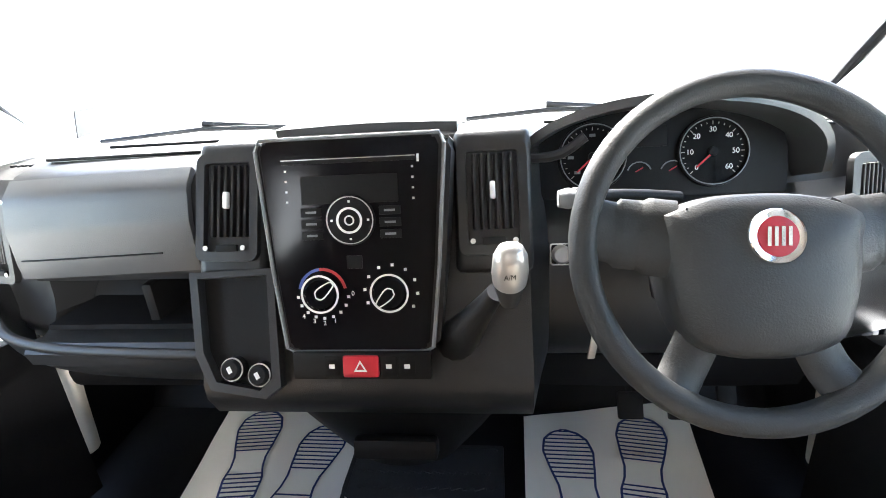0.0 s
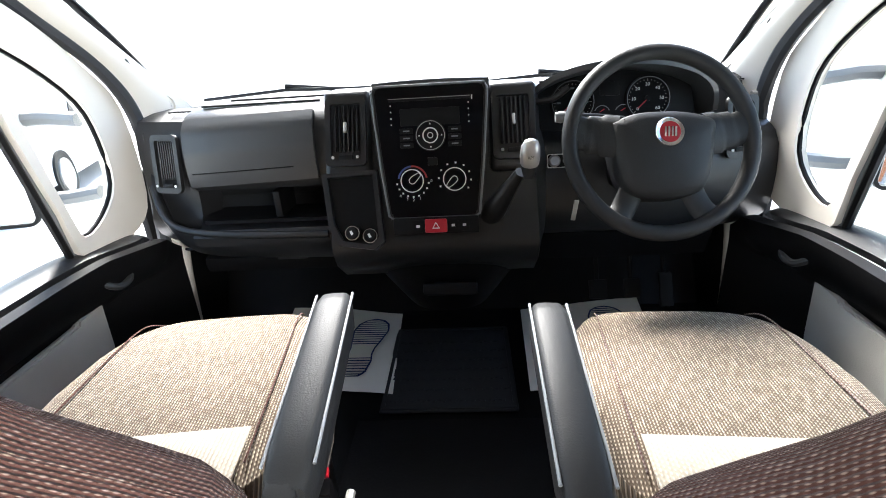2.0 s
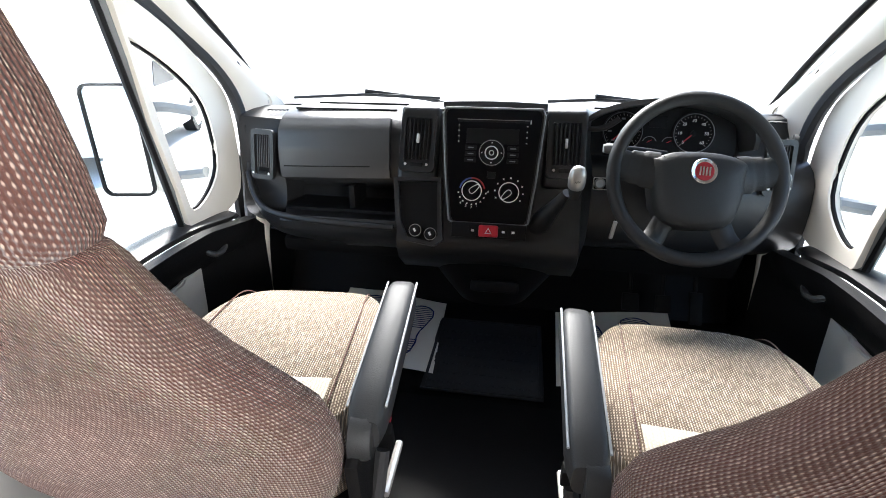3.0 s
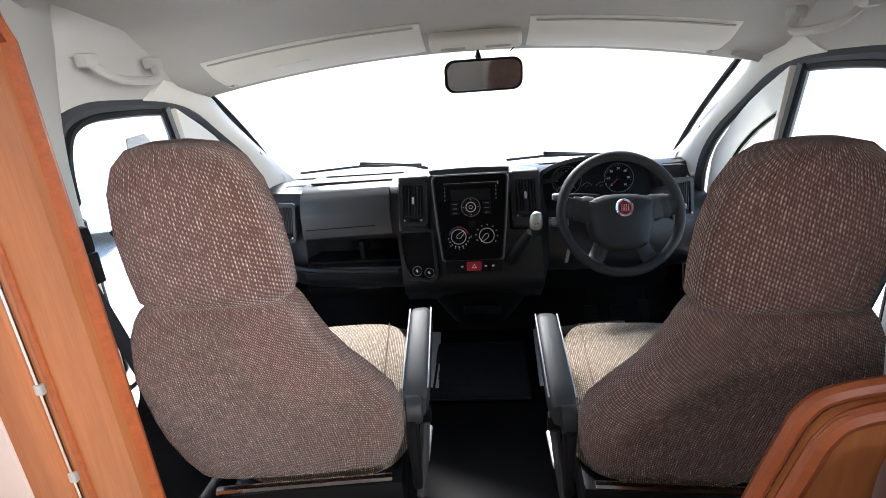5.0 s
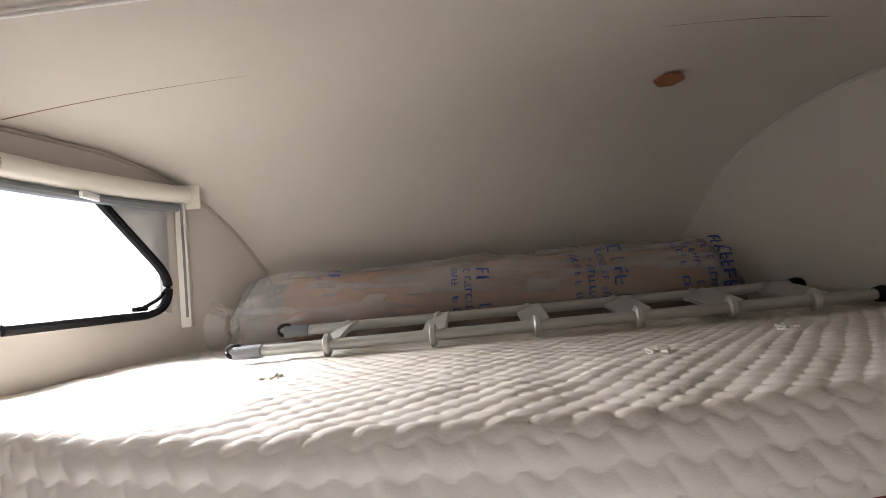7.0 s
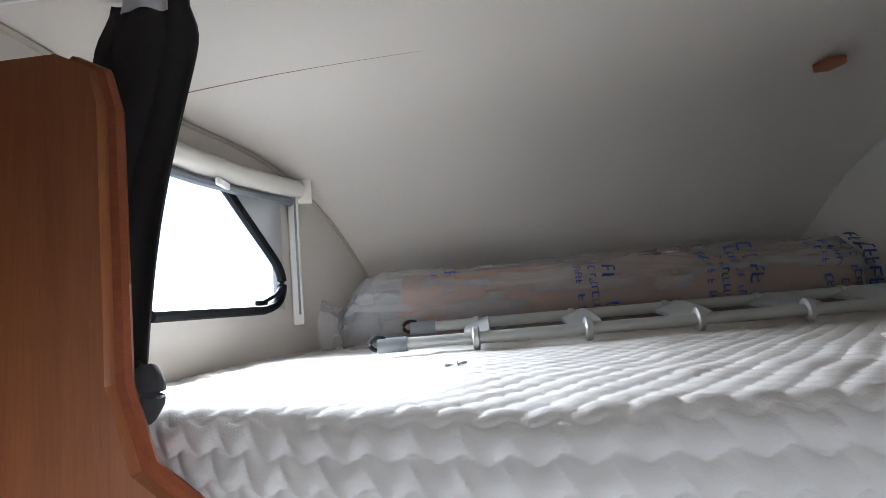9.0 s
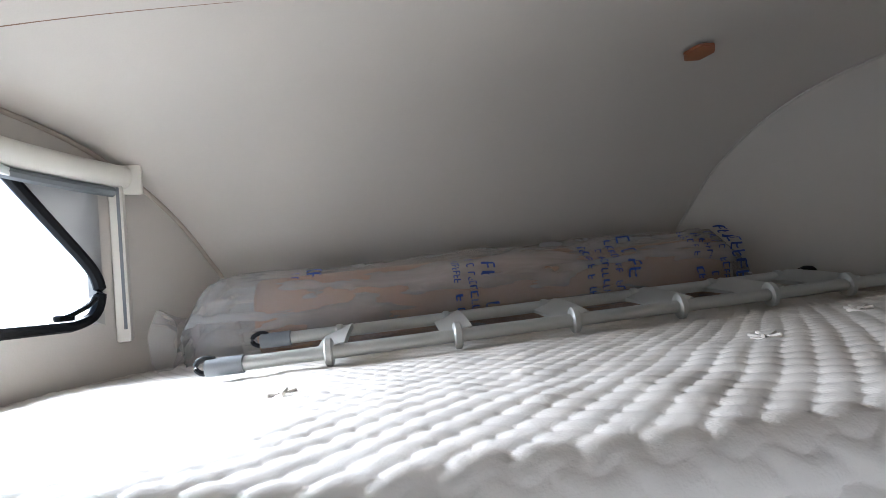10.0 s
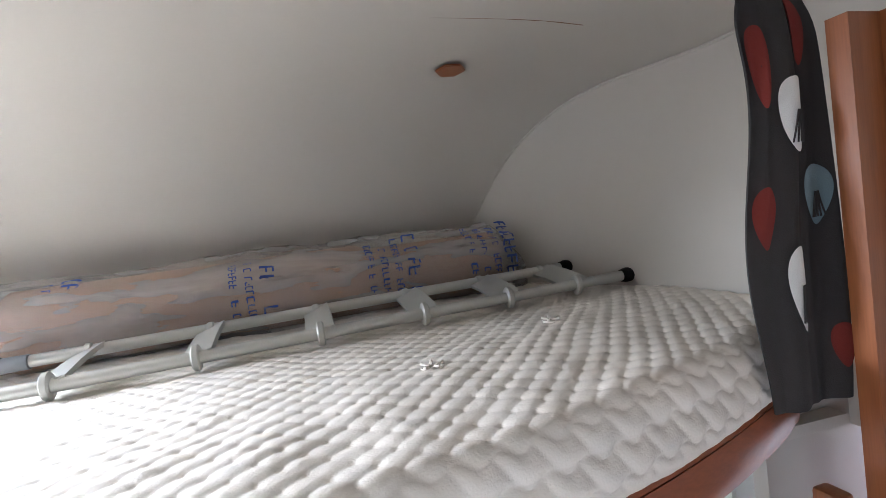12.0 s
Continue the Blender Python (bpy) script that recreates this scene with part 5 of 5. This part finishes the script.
def sun_visor(s):
    t = thing("sun_visor", "pale grey sun visor folded up above the windscreen", "sun visor", "sun visors")
    x0, x1 = (.20, .76) if s > 0 else (-.76, -.11)
    def face(u, v):
        x = lerp(x0, x1, u)
        y = lerp(.800, .640, v)
        ends = min(1, min(u, 1 - u) / .05) ** .5
        return (x, y - .02 * (x / .9) ** 2, header_low(x, y) - .026 - .012 * ends * math.sin(math.pi * min(1, max(0, v))) ** .4)
    part("visor_board", bm_grid(face, 30, 10, -.006), PALE, t, "padded visor board")
    part("visor_piping", bm_tube([Vector(face(u, .97)) - Vector((0, 0, .003)) for u in np.linspace(.03, .97, 24)], .003, 6), PALE2, t, "grey stitched edge")
    hx = x1 if s > 0 else x0
    part("pivot", bm_tube([face(.94 if s > 0 else .06, .25), (hx + s * .03, .775, header_low(hx, .78) - .012)], .008, 8), PALE2, t, "grey visor pivot")
    part("retainer", bm_box(.03, .02, .02, pose(x0 if s > 0 else x1, .70, header_low(.15, .70) - .012), .005), PALE2, t)


sun_visor(-1), sun_visor(1)


def header_wedge(s):
    t = thing("corner_cover", "dark wedge-shaped cover at the windscreen corner", "cover", "windscreen corner covers")
    part("cover", bm_plate([(0, 0), (.11, -.012), (.10, .018), (.02, .035)], .012, facing((s * .80, .775, 1.232), (s * .9, .1, -.2), (0, -.6, .5)), .004), PALE2, t)


header_wedge(-1), header_wedge(1)
# ---- overcab bed ----


def front_y(x):
    return -.292 + .165 * (x / .8) ** 2


def bed_base():
    t = thing("overcab_bed", "overcab bed board with bowed cherry front rail", "bed")
    def rail(u, v):
        x = lerp(-.80, .86, u)
        return (x, front_y(x) - .012 * math.sin(math.pi * v), lerp(1.428, 1.495, v))
    part("front_rail", bm_grid(rail, 36, 6, .022), CHERRYX, t, "bowed cherry veneer rail")
    part("rail_lip", bm_tube([(x, front_y(x) + .008, 1.497) for x in np.linspace(-.80, .86, 30)], .007, 6), CHERRYX, t)
    part("bed_board", bm_grid(lambda u, v: (lerp(-.95, .95, u) * lerp(1, half_width(.9), v ** 3), lerp(front_y(lerp(-.95, .95, u)) + .012, .93, v), 1.478), 30, 6, .012), LINING, t, "pale bed board")
    for x in (-.50, -.185):
        k = part("catch", bm_lathe([(0, .018), (.018, .017), (.027, .012), (.030, 0)], 24, facing((x, front_y(x) - .012, 1.462), (1, 0, 0), (0, 0, 1)) @ Matrix.Diagonal((1.25, 1, 1, 1))), BLACK, t, "black oval rail catch")
        part("catch_grip", bm_tube([(x - .022, front_y(x) - .032, 1.462), (x + .022, front_y(x) - .032, 1.462)], .008, 8), GREYP, k, "grey grip bar")
    lab = part("rail_label", bm_box(.076, .002, .022, pose(-.345, front_y(-.345) - .0135, 1.482, 0, 0, -4)), WHITEP, t, "small white printed label")
    for k in range(3):
        part("label_line", bm_box(.055, .001, .002, pose(-.345, front_y(-.345) - .0150, 1.487 - k * .006, 0, 0, -4)), PALE2, lab)
    part("rail_plug", bm_lathe([(0, .003), (.007, .002), (.008, 0)], 14, facing((.36, front_y(.36) - .011, 1.462), (1, 0, 0), (0, 0, 1))), CHERRY, t)


bed_base()
soffit = structure("soffit", bm_grid(lambda u, v: (lerp(-.86, .90, u), front_y(lerp(-.86, .90, u)) + .025 + .20 * v, lerp(1.430, 1.404, v)), 36, 4, .012), PALE2, "grey underside panel behind the bed rail")
for x in (-.40, .56):
    part("panel_joint", bm_tube([(x, front_y(x) + .04 + .17 * k, 1.426 - .022 * k) for k in (0, .5, 1)], .002, 6), BLACK, soffit, "dark joint between panels")


def quilt(x, y):
    """Quilting relief: staggered rounded puffs with dimples where they meet."""
    p = x / .048 + .16 * noise.noise((x * 6, y * 6, 2))
    q = y / .024 + .22 * noise.noise((x * 6, y * 6, 8))
    least = 9.0
    for r in range(round(q) - 1, round(q) + 2):
        c = p - .5 * (r % 2)
        least = min(least, (c - round(c)) ** 2 + .36 * (q - r) ** 2)
    puff = max(0.0, 1 - least / .30) ** .5
    return puff + .10 * noise.noise((x * 60, y * 60, 6)) * puff


def border(x, s):
    """Larger slanting puffs of the mattress's side."""
    n = noise.noise((x * 7, s * 9, 4))
    row = s / .034 + .22 * n + .15 * math.sin(2 * math.pi * x / .05)
    p = (x + .7 * s) / .050 + .18 * n + .5 * (math.floor(row) % 2)
    return abs(math.sin(math.pi * p)) ** .75 * abs(math.sin(math.pi * row)) ** .6 + .15 * noise.noise((x * 40, s * 40, 9))


def mattress():
    t = thing("mattress", "cream quilted mattress on the overcab bed", "mattress")
    z0, z1, r = 1.497, 1.606, .040

    def cover(u, v):
        x = lerp(-.99, .99, u)
        ya = front_y(x) + .006
        yb = .945 - .5 * max(0, abs(x) - .5) ** 1.5
        h = z1 - r - z0
        arc = r * math.pi / 2
        if v < .16:
            q = v / .16
            y, z, n, sd = ya - .012 * math.sin(math.pi * q), z0 + h * q, (0, -1, 0), h * q
        elif v < .26:
            q = (v - .16) / .10
            a = q * math.pi / 2
            y, z, n, sd = ya + r - r * math.cos(a), z1 - r + r * math.sin(a), (0, -math.cos(a), math.sin(a)), h + arc * q
        else:
            q = (v - .26) / .74
            y, z, n, sd = lerp(ya + r, yb, q), z1, (0, 0, 1), h + arc + q * (yb - ya - r)
        mixed = min(1, max(0, (sd - h - .01) / .05))
        rel = lerp(.0066 * border(x, sd) * min(1, sd / .02), .0072 * quilt(x, sd) * (.9 + .3 * noise.noise((x * 9, sd * 9, 3))), mixed) + .006 * noise.noise((x * 3.5, sd * 4, 1)) * mixed + .003 * noise.noise((x * 12, sd * 12, 5))
        x2 = max(-half_width(y) + .004, min(half_width(y) - .004, x))
        return (x2, y + n[1] * rel, z + n[2] * rel)
    part("cover", bm_grid(cover, 600, 380), MATTR, t, "quilted cream ticking")
    for x, y in ((-.385, .105), (.30, .05), (.60, .20)):
        z = z1 + .008
        part("tuft", bm_join([bm_ring(.014, .010, pose(x, y, z - .006, 0, 0, 0), 18, 0, 360, .007)] + [bm_tube([(x + .006 * math.cos(a), y + .006 * math.sin(a), z), (x + .022 * math.cos(a), y + .022 * math.sin(a), z + .004)], .003, 5) for a in (0.3, 1.4, 2.3, 3.9, 5.1)]), MATTR, t, "frayed cream tuft")
    return t


mattress()


def ladder():
    t = thing("bunk_ladder", "grey aluminium bunk ladder lying on the mattress", "ladder")
    def fr(x):
        return .334 + .085 * (x + .585) / 1.53
    z = 1.640
    gap = .200
    rise = .024
    for dy, x0, x1 in ((0, -.585, .955), (gap, -.540, .885)):
        z = 1.640 + rise * dy / gap
        part("rail", bm_tube([(x, fr(x) + dy, z) for x in (x0 + .05, 0, x1 - .02)], .0135, 12), ALU, t, "round grey rail")
        part("rail_sleeve", bm_tube([(x0 + .02, fr(x0) + dy, z), (x0 + .085, fr(x0) + dy, z)], .0165, 12), GREYP, t, "grey plastic sleeve")
        part("hook", bm_tube([(x0 + .02 - .020 * math.sin(a), fr(x0) + dy, z + .002 - .014 * math.cos(a) + .002) for a in np.linspace(.2, 5.4, 14)], .005, 8), BLACK, t, "dark hook end")
        part("end_cap", bm_tube([(x1 - .022, fr(x1) + dy, z), (x1 - .008, fr(x1) + dy, z), (x1 + .018, fr(x1) + dy, z)], [.016, .020, .018], 12), BLACK, t, "black rubber foot")
    for x in (-.348, -.101, .142, .379, .596, .792):
        def tread(u, v):
            return (x - .030 + .060 * u, lerp(fr(x) - .004, fr(x) + gap + .004, v), 1.646 + rise * v + .020 * (u - .5) + .004 * math.sin(math.pi * v))
        part("tread", bm_grid(tread, 4, 6, .010), ALU, t, "flat grey tread")
        for dy in (0, gap):
            part("tread_cap", bm_lathe([(0, .010), (.020, .010), (.024, .006), (.024, -.006), (.020, -.010), (0, -.010)], 18, Matrix.Translation((x, fr(x) + dy, 1.640 + rise * dy / gap)) @ pose(0, 0, 0, 0, 90, 0) @ Matrix.Diagonal((1.12, .9, .8, 1) if dy == 0 else (.72, .72, .8, 1))), ALU, t, "moulded end of the tread")


ladder()


def wrapped_roll():
    t = thing("wrapped_bundle", "rolled cushion board wrapped in clear printed plastic film", "bundle")
    def fold(x, a, seed, wr):
        return wr * noise.noise((x * 4 + seed, math.cos(a + x) * 2.6, math.sin(a + x) * 2.6)) + wr * .75 * noise.noise((x * 6 + seed, math.cos(a + 1.5 * x) * 7, math.sin(a + 1.5 * x) * 7 + 3)) + wr * .2 * noise.noise((x * 30, a * 6, seed))

    def ring(x, ry, rz, off=0.0, seed=0.0, wr=0.0):
        cy = .750 + .03 * math.sin((x + .6) * 1.7)
        out = []
        for k in range(48):
            a = 2 * math.pi * k / 48
            d = fold(x, a, seed, wr)
            out.append((x, cy + (ry + off + d) * math.cos(a), 1.607 + rz + (rz + off + d) * math.copysign(abs(math.sin(a)) ** .8, math.sin(a))))
        return out
    xs = np.linspace(-.56, .70, 40)
    part("roll", bm_rings([ring(x, .110, .102 - .008 * (x > .3)) for x in xs]), CARTON, t, "tan board roll")
    rings = []
    for x in np.linspace(-.755, .80, 94):
        e = min(1, max(.12, (x + .765) / .10)) ** .5 * min(1, max(.15, (.82 - x) / .12)) ** .5
        r = ring(x, .110 * e, .102 * e, .012, 2.0, .019)
        rings.append(r)
    part("film", bm_rings(rings), FILM, t, "crumpled clear plastic film")
    twist = [[(-.750 - .05 * v + .01 * noise.noise((v * 5, k, 0)), .70 + (.05 + .03 * v) * math.cos(k) + .012 * noise.noise((k * 2, v * 4, 1)), 1.68 + (.05 + .03 * v) * math.sin(k) + .012 * noise.noise((k * 2, v * 4, 7))) for k in (2 * math.pi * j / 24 for j in range(24))] for v in (0, .4, .8, 1.0)]
    part("film_end", bm_rings(twist, cap=False), FILM, t, "gathered film end")
    # blocks of blue print on the film, following its round
    rnd = random.Random(9)
    def on_film(x, a):
        cy = .750 + .03 * math.sin((x + .6) * 1.7)
        d = .014 + fold(x, a, 2.0, .019)
        return Vector((x, cy + (.110 + d) * math.cos(a), 1.709 + (.102 + d) * math.copysign(abs(math.sin(a)) ** .8, math.sin(a))))

    def stroke(x0, a0, x1, a1, w):
        """One printed stroke lying on the film."""
        dx, da = x1 - x0, a1 - a0
        px, pa = (0, w * 8) if abs(dx) > abs(da) * .12 else (w, 0)
        b = bmesh.new()
        for k in range(4):
            p, q = k / 4, (k + 1) / 4
            b.faces.new([b.verts.new(on_film(x0 + dx * r + px * g, a0 + da * r + pa * g)) for r, g in ((p, -.5), (q, -.5), (q, .5), (p, .5))])
        return b
    for x0, cols, top, low in ((-.47, 2, 112, 136), (-.06, 3, 128, 196), (.30, 4, 118, 196), (.60, 4, 110, 190)):
        for c in range(cols):
            big = c == cols - 1
            tall = .034 if big else .017
            a = radians(top + 8 * rnd.random())
            while a < radians(low):
                wide = radians(11 if big else 5.5)
                x = x0 + c * .038
                marks = [stroke(x, a, x + tall, a, .0055 if big else .003)]
                for k in range(2):
                    u = rnd.choice((0, .5, 1))
                    marks.append(stroke(x + tall * u, a, x + tall * u, a + wide * .62, .005 if big else .003))
                if rnd.random() > .15:
                    part("print_mark", bm_join(marks), BLUEINK, t, "", False)
                a += wide


wrapped_roll()


def overcab_window():
    w = tagged(new("window_1"), "overcab window with dark frame and raised blind", "", "", "structure")
    a, b, c, d = HOLE
    def on_wall(y, z, inset=0.0):
        return Vector((-half_width(y) + inset, y, z))
    # the pane's outline has one cut corner with a round
    loop = [(.19, 1.745), (.54, 1.745), (.585, 1.76), (.605, 1.80), (.60, 1.85), (.56, 1.91), (.43, 2.055), (.40, 2.075), (.19, 2.075)]
    lp = [on_wall(p.x, p.y, .004) for p in smooth_path([(y, z, 0) for y, z in loop[1:-1]], 4)]
    lp = [on_wall(.19, 1.745, .004)] + lp + [on_wall(.19, 2.075, .004)]
    part("window_frame", bm_tube(lp[:-1], .013, 8), BLACK, w, "black rubber window frame")
    corner = [on_wall(.40, 2.078, .0), on_wall(.43, 2.055, .0), on_wall(.56, 1.91, .0), on_wall(.60, 1.85, .0), on_wall(.605, 1.80, .0), on_wall(.585, 1.755, .0), on_wall(.62, 1.74, .0), on_wall(.62, 2.08, .0)]
    bm = bmesh.new()
    bm.faces.new([bm.verts.new(p) for p in corner])
    bmesh.ops.solidify(bm, geom=bm.faces[:], thickness=.008)
    part("corner_panel", bm, PALE2, w, "grey corner panel beside the pane", False)
    bm = bmesh.new()
    bm.faces.new([bm.verts.new(Vector(p) + Vector((-.01, 0, 0))) for p in lp])
    gp = part("pane", bm, GLASS, w, "", False)
    gp.visible_shadow = False
    # roller blind cassette above and its side channel
    ca = [on_wall(y, 2.095, .026) for y in (.16, .3, .45, .56, .62, .655)]
    part("blind_cassette", bm_tube(ca, .028, 12), CREAM, w, "cream roller blind cassette")
    part("cassette_end", bm_box(.07, .016, .075, Matrix.Translation(on_wall(.66, 2.09, .026)) @ pose(0, 0, 0, 0, 0, 18), .006), CREAM, w)
    bl = [on_wall(y, 2.055, .022) for y in (.16, .3, .45, .54, .60, .63)]
    part("blind_bar", bm_tube(bl, .013, 8), GREYP, w, "grey blind pull bar")
    part("pull_tab", bm_box(.012, .07, .018, Matrix.Translation(on_wall(.37, 2.055, .042)) @ pose(0, 0, 0, 0, 0, 8), .004), WHITEP, w, "white pull tab")
    part("side_channel", bm_box(.030, .035, .40, Matrix.Translation(on_wall(.648, 1.895, .014)) @ pose(0, 0, 0, 0, 0, 18), .006), CREAM, w, "cream blind side channel")
    part("channel_slot", bm_box(.006, .010, .34, Matrix.Translation(on_wall(.632, 1.895, .032)) @ pose(0, 0, 0, 0, 0, 18)), GREYP, w)
    h = part("catch", bm_box(.016, .05, .014, Matrix.Translation(on_wall(.50, 1.763, .030)), .005), BLACK, w, "black window catch")
    part("catch_lever", bm_tube(smooth_path([on_wall(.50, 1.765, .035), on_wall(.535, 1.785, .045), on_wall(.555, 1.80, .04), on_wall(.58, 1.80, .02)]), .006, 8), BLACK, h)


overcab_window()


def ceiling_cover():
    t = thing("ceiling_cover", "small six-sided wooden cover plate on the ceiling", "cover plate")
    z = interp(.395, CEIL) - .006
    m = facing((.518, .395, z), (1, 0, 0), (0, -1, .06))
    hexa = [(.038, 0), (.015, .034), (-.021, .034), (-.038, 0), (-.015, -.034), (.021, -.034)]
    part("plate", bm_plate(hexa, .006, m, .002), CHERRY, t, "wooden cover plate")


ceiling_cover()

# ---- wood panels, curtains, bench of the living space ----


def side_panel():
    t = thing("bed_end_panel", "upright cherry panel with rounded top beside the bed", "panel")
    m = facing((0, -.195, 0), (1, 0, 0), (0, 0, 1))
    out = [(-1.05, 0.0), (-.572, 0.0), (-.580, 1.30), (-.60, 1.40), (-.66, 1.50), (-.735, 1.56), (-.765, 1.66), (-.772, 2.00), (-.785, 2.05), (-.825, 2.07), (-1.05, 2.07)]
    part("board", bm_plate(out, .025, m), CHERRY, t, "cherry veneer board", False)
    part("edge_band", bm_tube([(x, -.190, z) for x, z in out[1:10]], .012, 8), CHERRYX, t, "dark solid edge band")
    part("groove", bm_box(.010, .006, 1.0, pose(-.668, -.2225, .62), .002), CHERRYX, t, "dark routed groove")
    part("metal_strip", bm_box(.010, .008, 1.05, pose(-.688, -.2245, .64), .003), CHROME, t, "bright metal strip")
    part("stile", bm_box(.075, .014, 1.30, pose(-.730, -.2275, .65), .004), CHERRY, t, "cherry door stile")
    for z in (.60, .78):
        part("strip_clip", bm_box(.014, .010, .02, pose(-.686, -.226, z), .003), SILVER, t)
    d = thing("wardrobe", "pale wardrobe with cherry frame beside the cab", "wardrobe")
    part("front_panel", bm_box(.28, .016, 1.30, pose(-.909, -.2295, .65), .004), WARDROBE, d, "pinkish beige wardrobe front")
    part("frame_post", bm_box(.06, .05, 2.1, pose(-.99, -.33, 1.06), .008), CHERRY, d, "cherry post")
    part("door_leaf", bm_box(.03, .50, 1.9, pose(-1.02, -.75, 1.0), .004), CREAM, d, "pale wardrobe door")
    part("plinth", bm_box(.14, .55, .25, pose(-.98, -.62, .12), .01), PALE, d)
    return t


side_panel()


def curtain(x0, y0, width, ztop, zbot, s, prints, slant=0.0):
    t = thing("curtain", "dark charcoal curtain with red and white leaf print, gathered", "curtain", "overcab curtains")
    def cloth(u, v, lift=0.0):
        z = lerp(ztop, zbot, v)
        pinch = 1 - .35 * math.exp(-((v - .0) / .07) ** 2) - .12 * math.sin(math.pi * v) ** 2
        w = width * pinch
        x = x0 + w * (u - .5) - slant * v
        fold = .007 * math.sin(u * 9 + 1.2 * v + .6) + .003 * math.sin(u * 21 + 4 * v)
        lean = .035 * math.sin(v * 3.0)
        return Vector((x + .004 * math.sin(u * 14 + v) + .020 * math.sin(7.5 * v) * (1 - u), y0 - lift + fold - lean * .4, z))
    part("cloth", bm_grid(lambda u, v: cloth(u, v), 70, 40, .003), CURTAINM, t, "charcoal woven cloth")
    for kind, u0, v0, ru, rv in prints:
        mat = {"r": CLOTHRED, "w": CLOTHWHITE, "b": CLOTHBLUE}[kind]
        def leaf(a, r):
            q = math.pi * 2 * a
            uu, vv = math.cos(q), math.sin(q)
            squeeze = 1 - .35 * vv
            return cloth(min(.99, max(.01, u0 + ru * r * uu * squeeze)), min(.99, max(.01, v0 + rv * r * vv)), .008)
        part("leaf_print", bm_grid(lambda u, v: leaf(u, .02 + .98 * v), 56, 22), mat, t, {"r": "rust red leaf print", "w": "white leaf print", "b": "grey-blue leaf print"}[kind])
        if kind != "r":
            for k in (-2, -1, 0, 1, 2):
                ribs = [cloth(min(.99, max(.01, u0 + ru * .28 * k * (.25 + .75 * j / 8) * .9)), v0 - rv * .1 + rv * .85 * j / 8, .011) for j in range(9)]
                part("leaf_vein", bm_tube(ribs, .0013, 5), CURTAINM, t)
    part("heading_tape", bm_grid(lambda u, v: cloth(.2 + .6 * u, .0 + .03 * v, .008), 24, 3, .002), CLOTHWHITE, t, "white gathered heading tape")
    return t


curtain(.808, -.165, .158, 2.125, 1.50, 1, (("r", .14, .20, .12, .095), ("r", .72, .12, .13, .08), ("w", .46, .315, .14, .085), ("b", .80, .50, .14, .07), ("r", .14, .54, .12, .07), ("w", .44, .71, .11, .10), ("r", .91, .865, .08, .055)))
curtain(-.765, -.13, .18, 2.19, 1.53, -1, (), .11)
tie = thing("curtain_tie", "dark bunched cloth tie at the mattress corner", "curtain tie")
part("knot", bm_tube(smooth_path([(-.78, -.15, 1.675), (-.76, -.16, 1.66), (-.752, -.165, 1.64), (-.77, -.16, 1.615)]), [.010] * 5 + [.020] * 8 + [.022] * 5 + [.013], 14), CURTAINM, tie)
rod = structure("curtain_rail", bm_tube([(x, -.165, 2.192) for x in np.linspace(-1.0, 1.0, 8)], .004, 8), WHITEP, "slim white curtain rail")


def right_cupboard():
    t = thing("tall_cupboard", "cherry cupboard with framed door beside the bed", "cupboard")
    part("carcass", bm_box(.30, .03, 2.0, pose(1.01, -.22, 1.05)), CHERRY, t)
    part("door_frame", bm_frame([(-.12, -.30), (.12, -.30), (.12, .30), (-.12, .30)], [(-.095, -.27), (.095, -.27), (.095, .24), (-.095, .24)], .02, facing((1.04, -.235, 1.75), (1, 0, 0), (0, 0, 1))), CHERRY, t, "cherry door frame")
    part("door_panel", bm_box(.20, .008, .52, pose(1.04, -.24, 1.74)), CHERRYX, t)
    part("side_post", bm_box(.03, .04, 1.38, pose(.80, -.20, .70), .006), CHERRY, t, "cherry edge post")
    part("catch", bm_box(.012, .02, .05, pose(.895, -.25, 1.50), .003), BLACK, t)


right_cupboard()


def bench():
    t = thing("dinette_seat", "cherry-framed dinette seat end with tweed cushion", "bench")
    path = smooth_path([(.33, -.30, .02), (.365, -.30, .40), (.402, -.30, .60), (.440, -.30, .735), (.455, -.30, .772), (.482, -.30, .797), (.56, -.30, .815), (.75, -.30, .84), (.98, -.30, .87)])
    part("frame_rail", bm_tube(path, .012, 8), CHERRYX, t, "curved cherry frame")
    part("frame_rail", bm_tube([p + Vector((.020, -.020, -.019)) for p in path], .014, 8), CHERRYX, t)
    pts = [(p.x + .01, p.z - .01) for p in path]
    out = pts + [(1.0, .02)]
    part("end_panel", bm_plate(out, .02, facing((0, -.305, 0), (1, 0, 0), (0, 0, 1))), CHERRY, t, "cherry end panel", False)
    part("back_cushion", bm_box(.50, .12, .40, pose(.762, -.40, .555), .035, 3), BROWN, t, "grey-brown tweed cushion")
    part("strap", bm_box(.045, .014, .11, pose(.535, -.47, .62, 0, 25, 0), .004), CHERRY, t, "wooden strap")
    part("strap_top", bm_box(.045, .05, .014, pose(.558, -.452, .676, 0, 25, 0), .004), CHERRY, t)


bench()
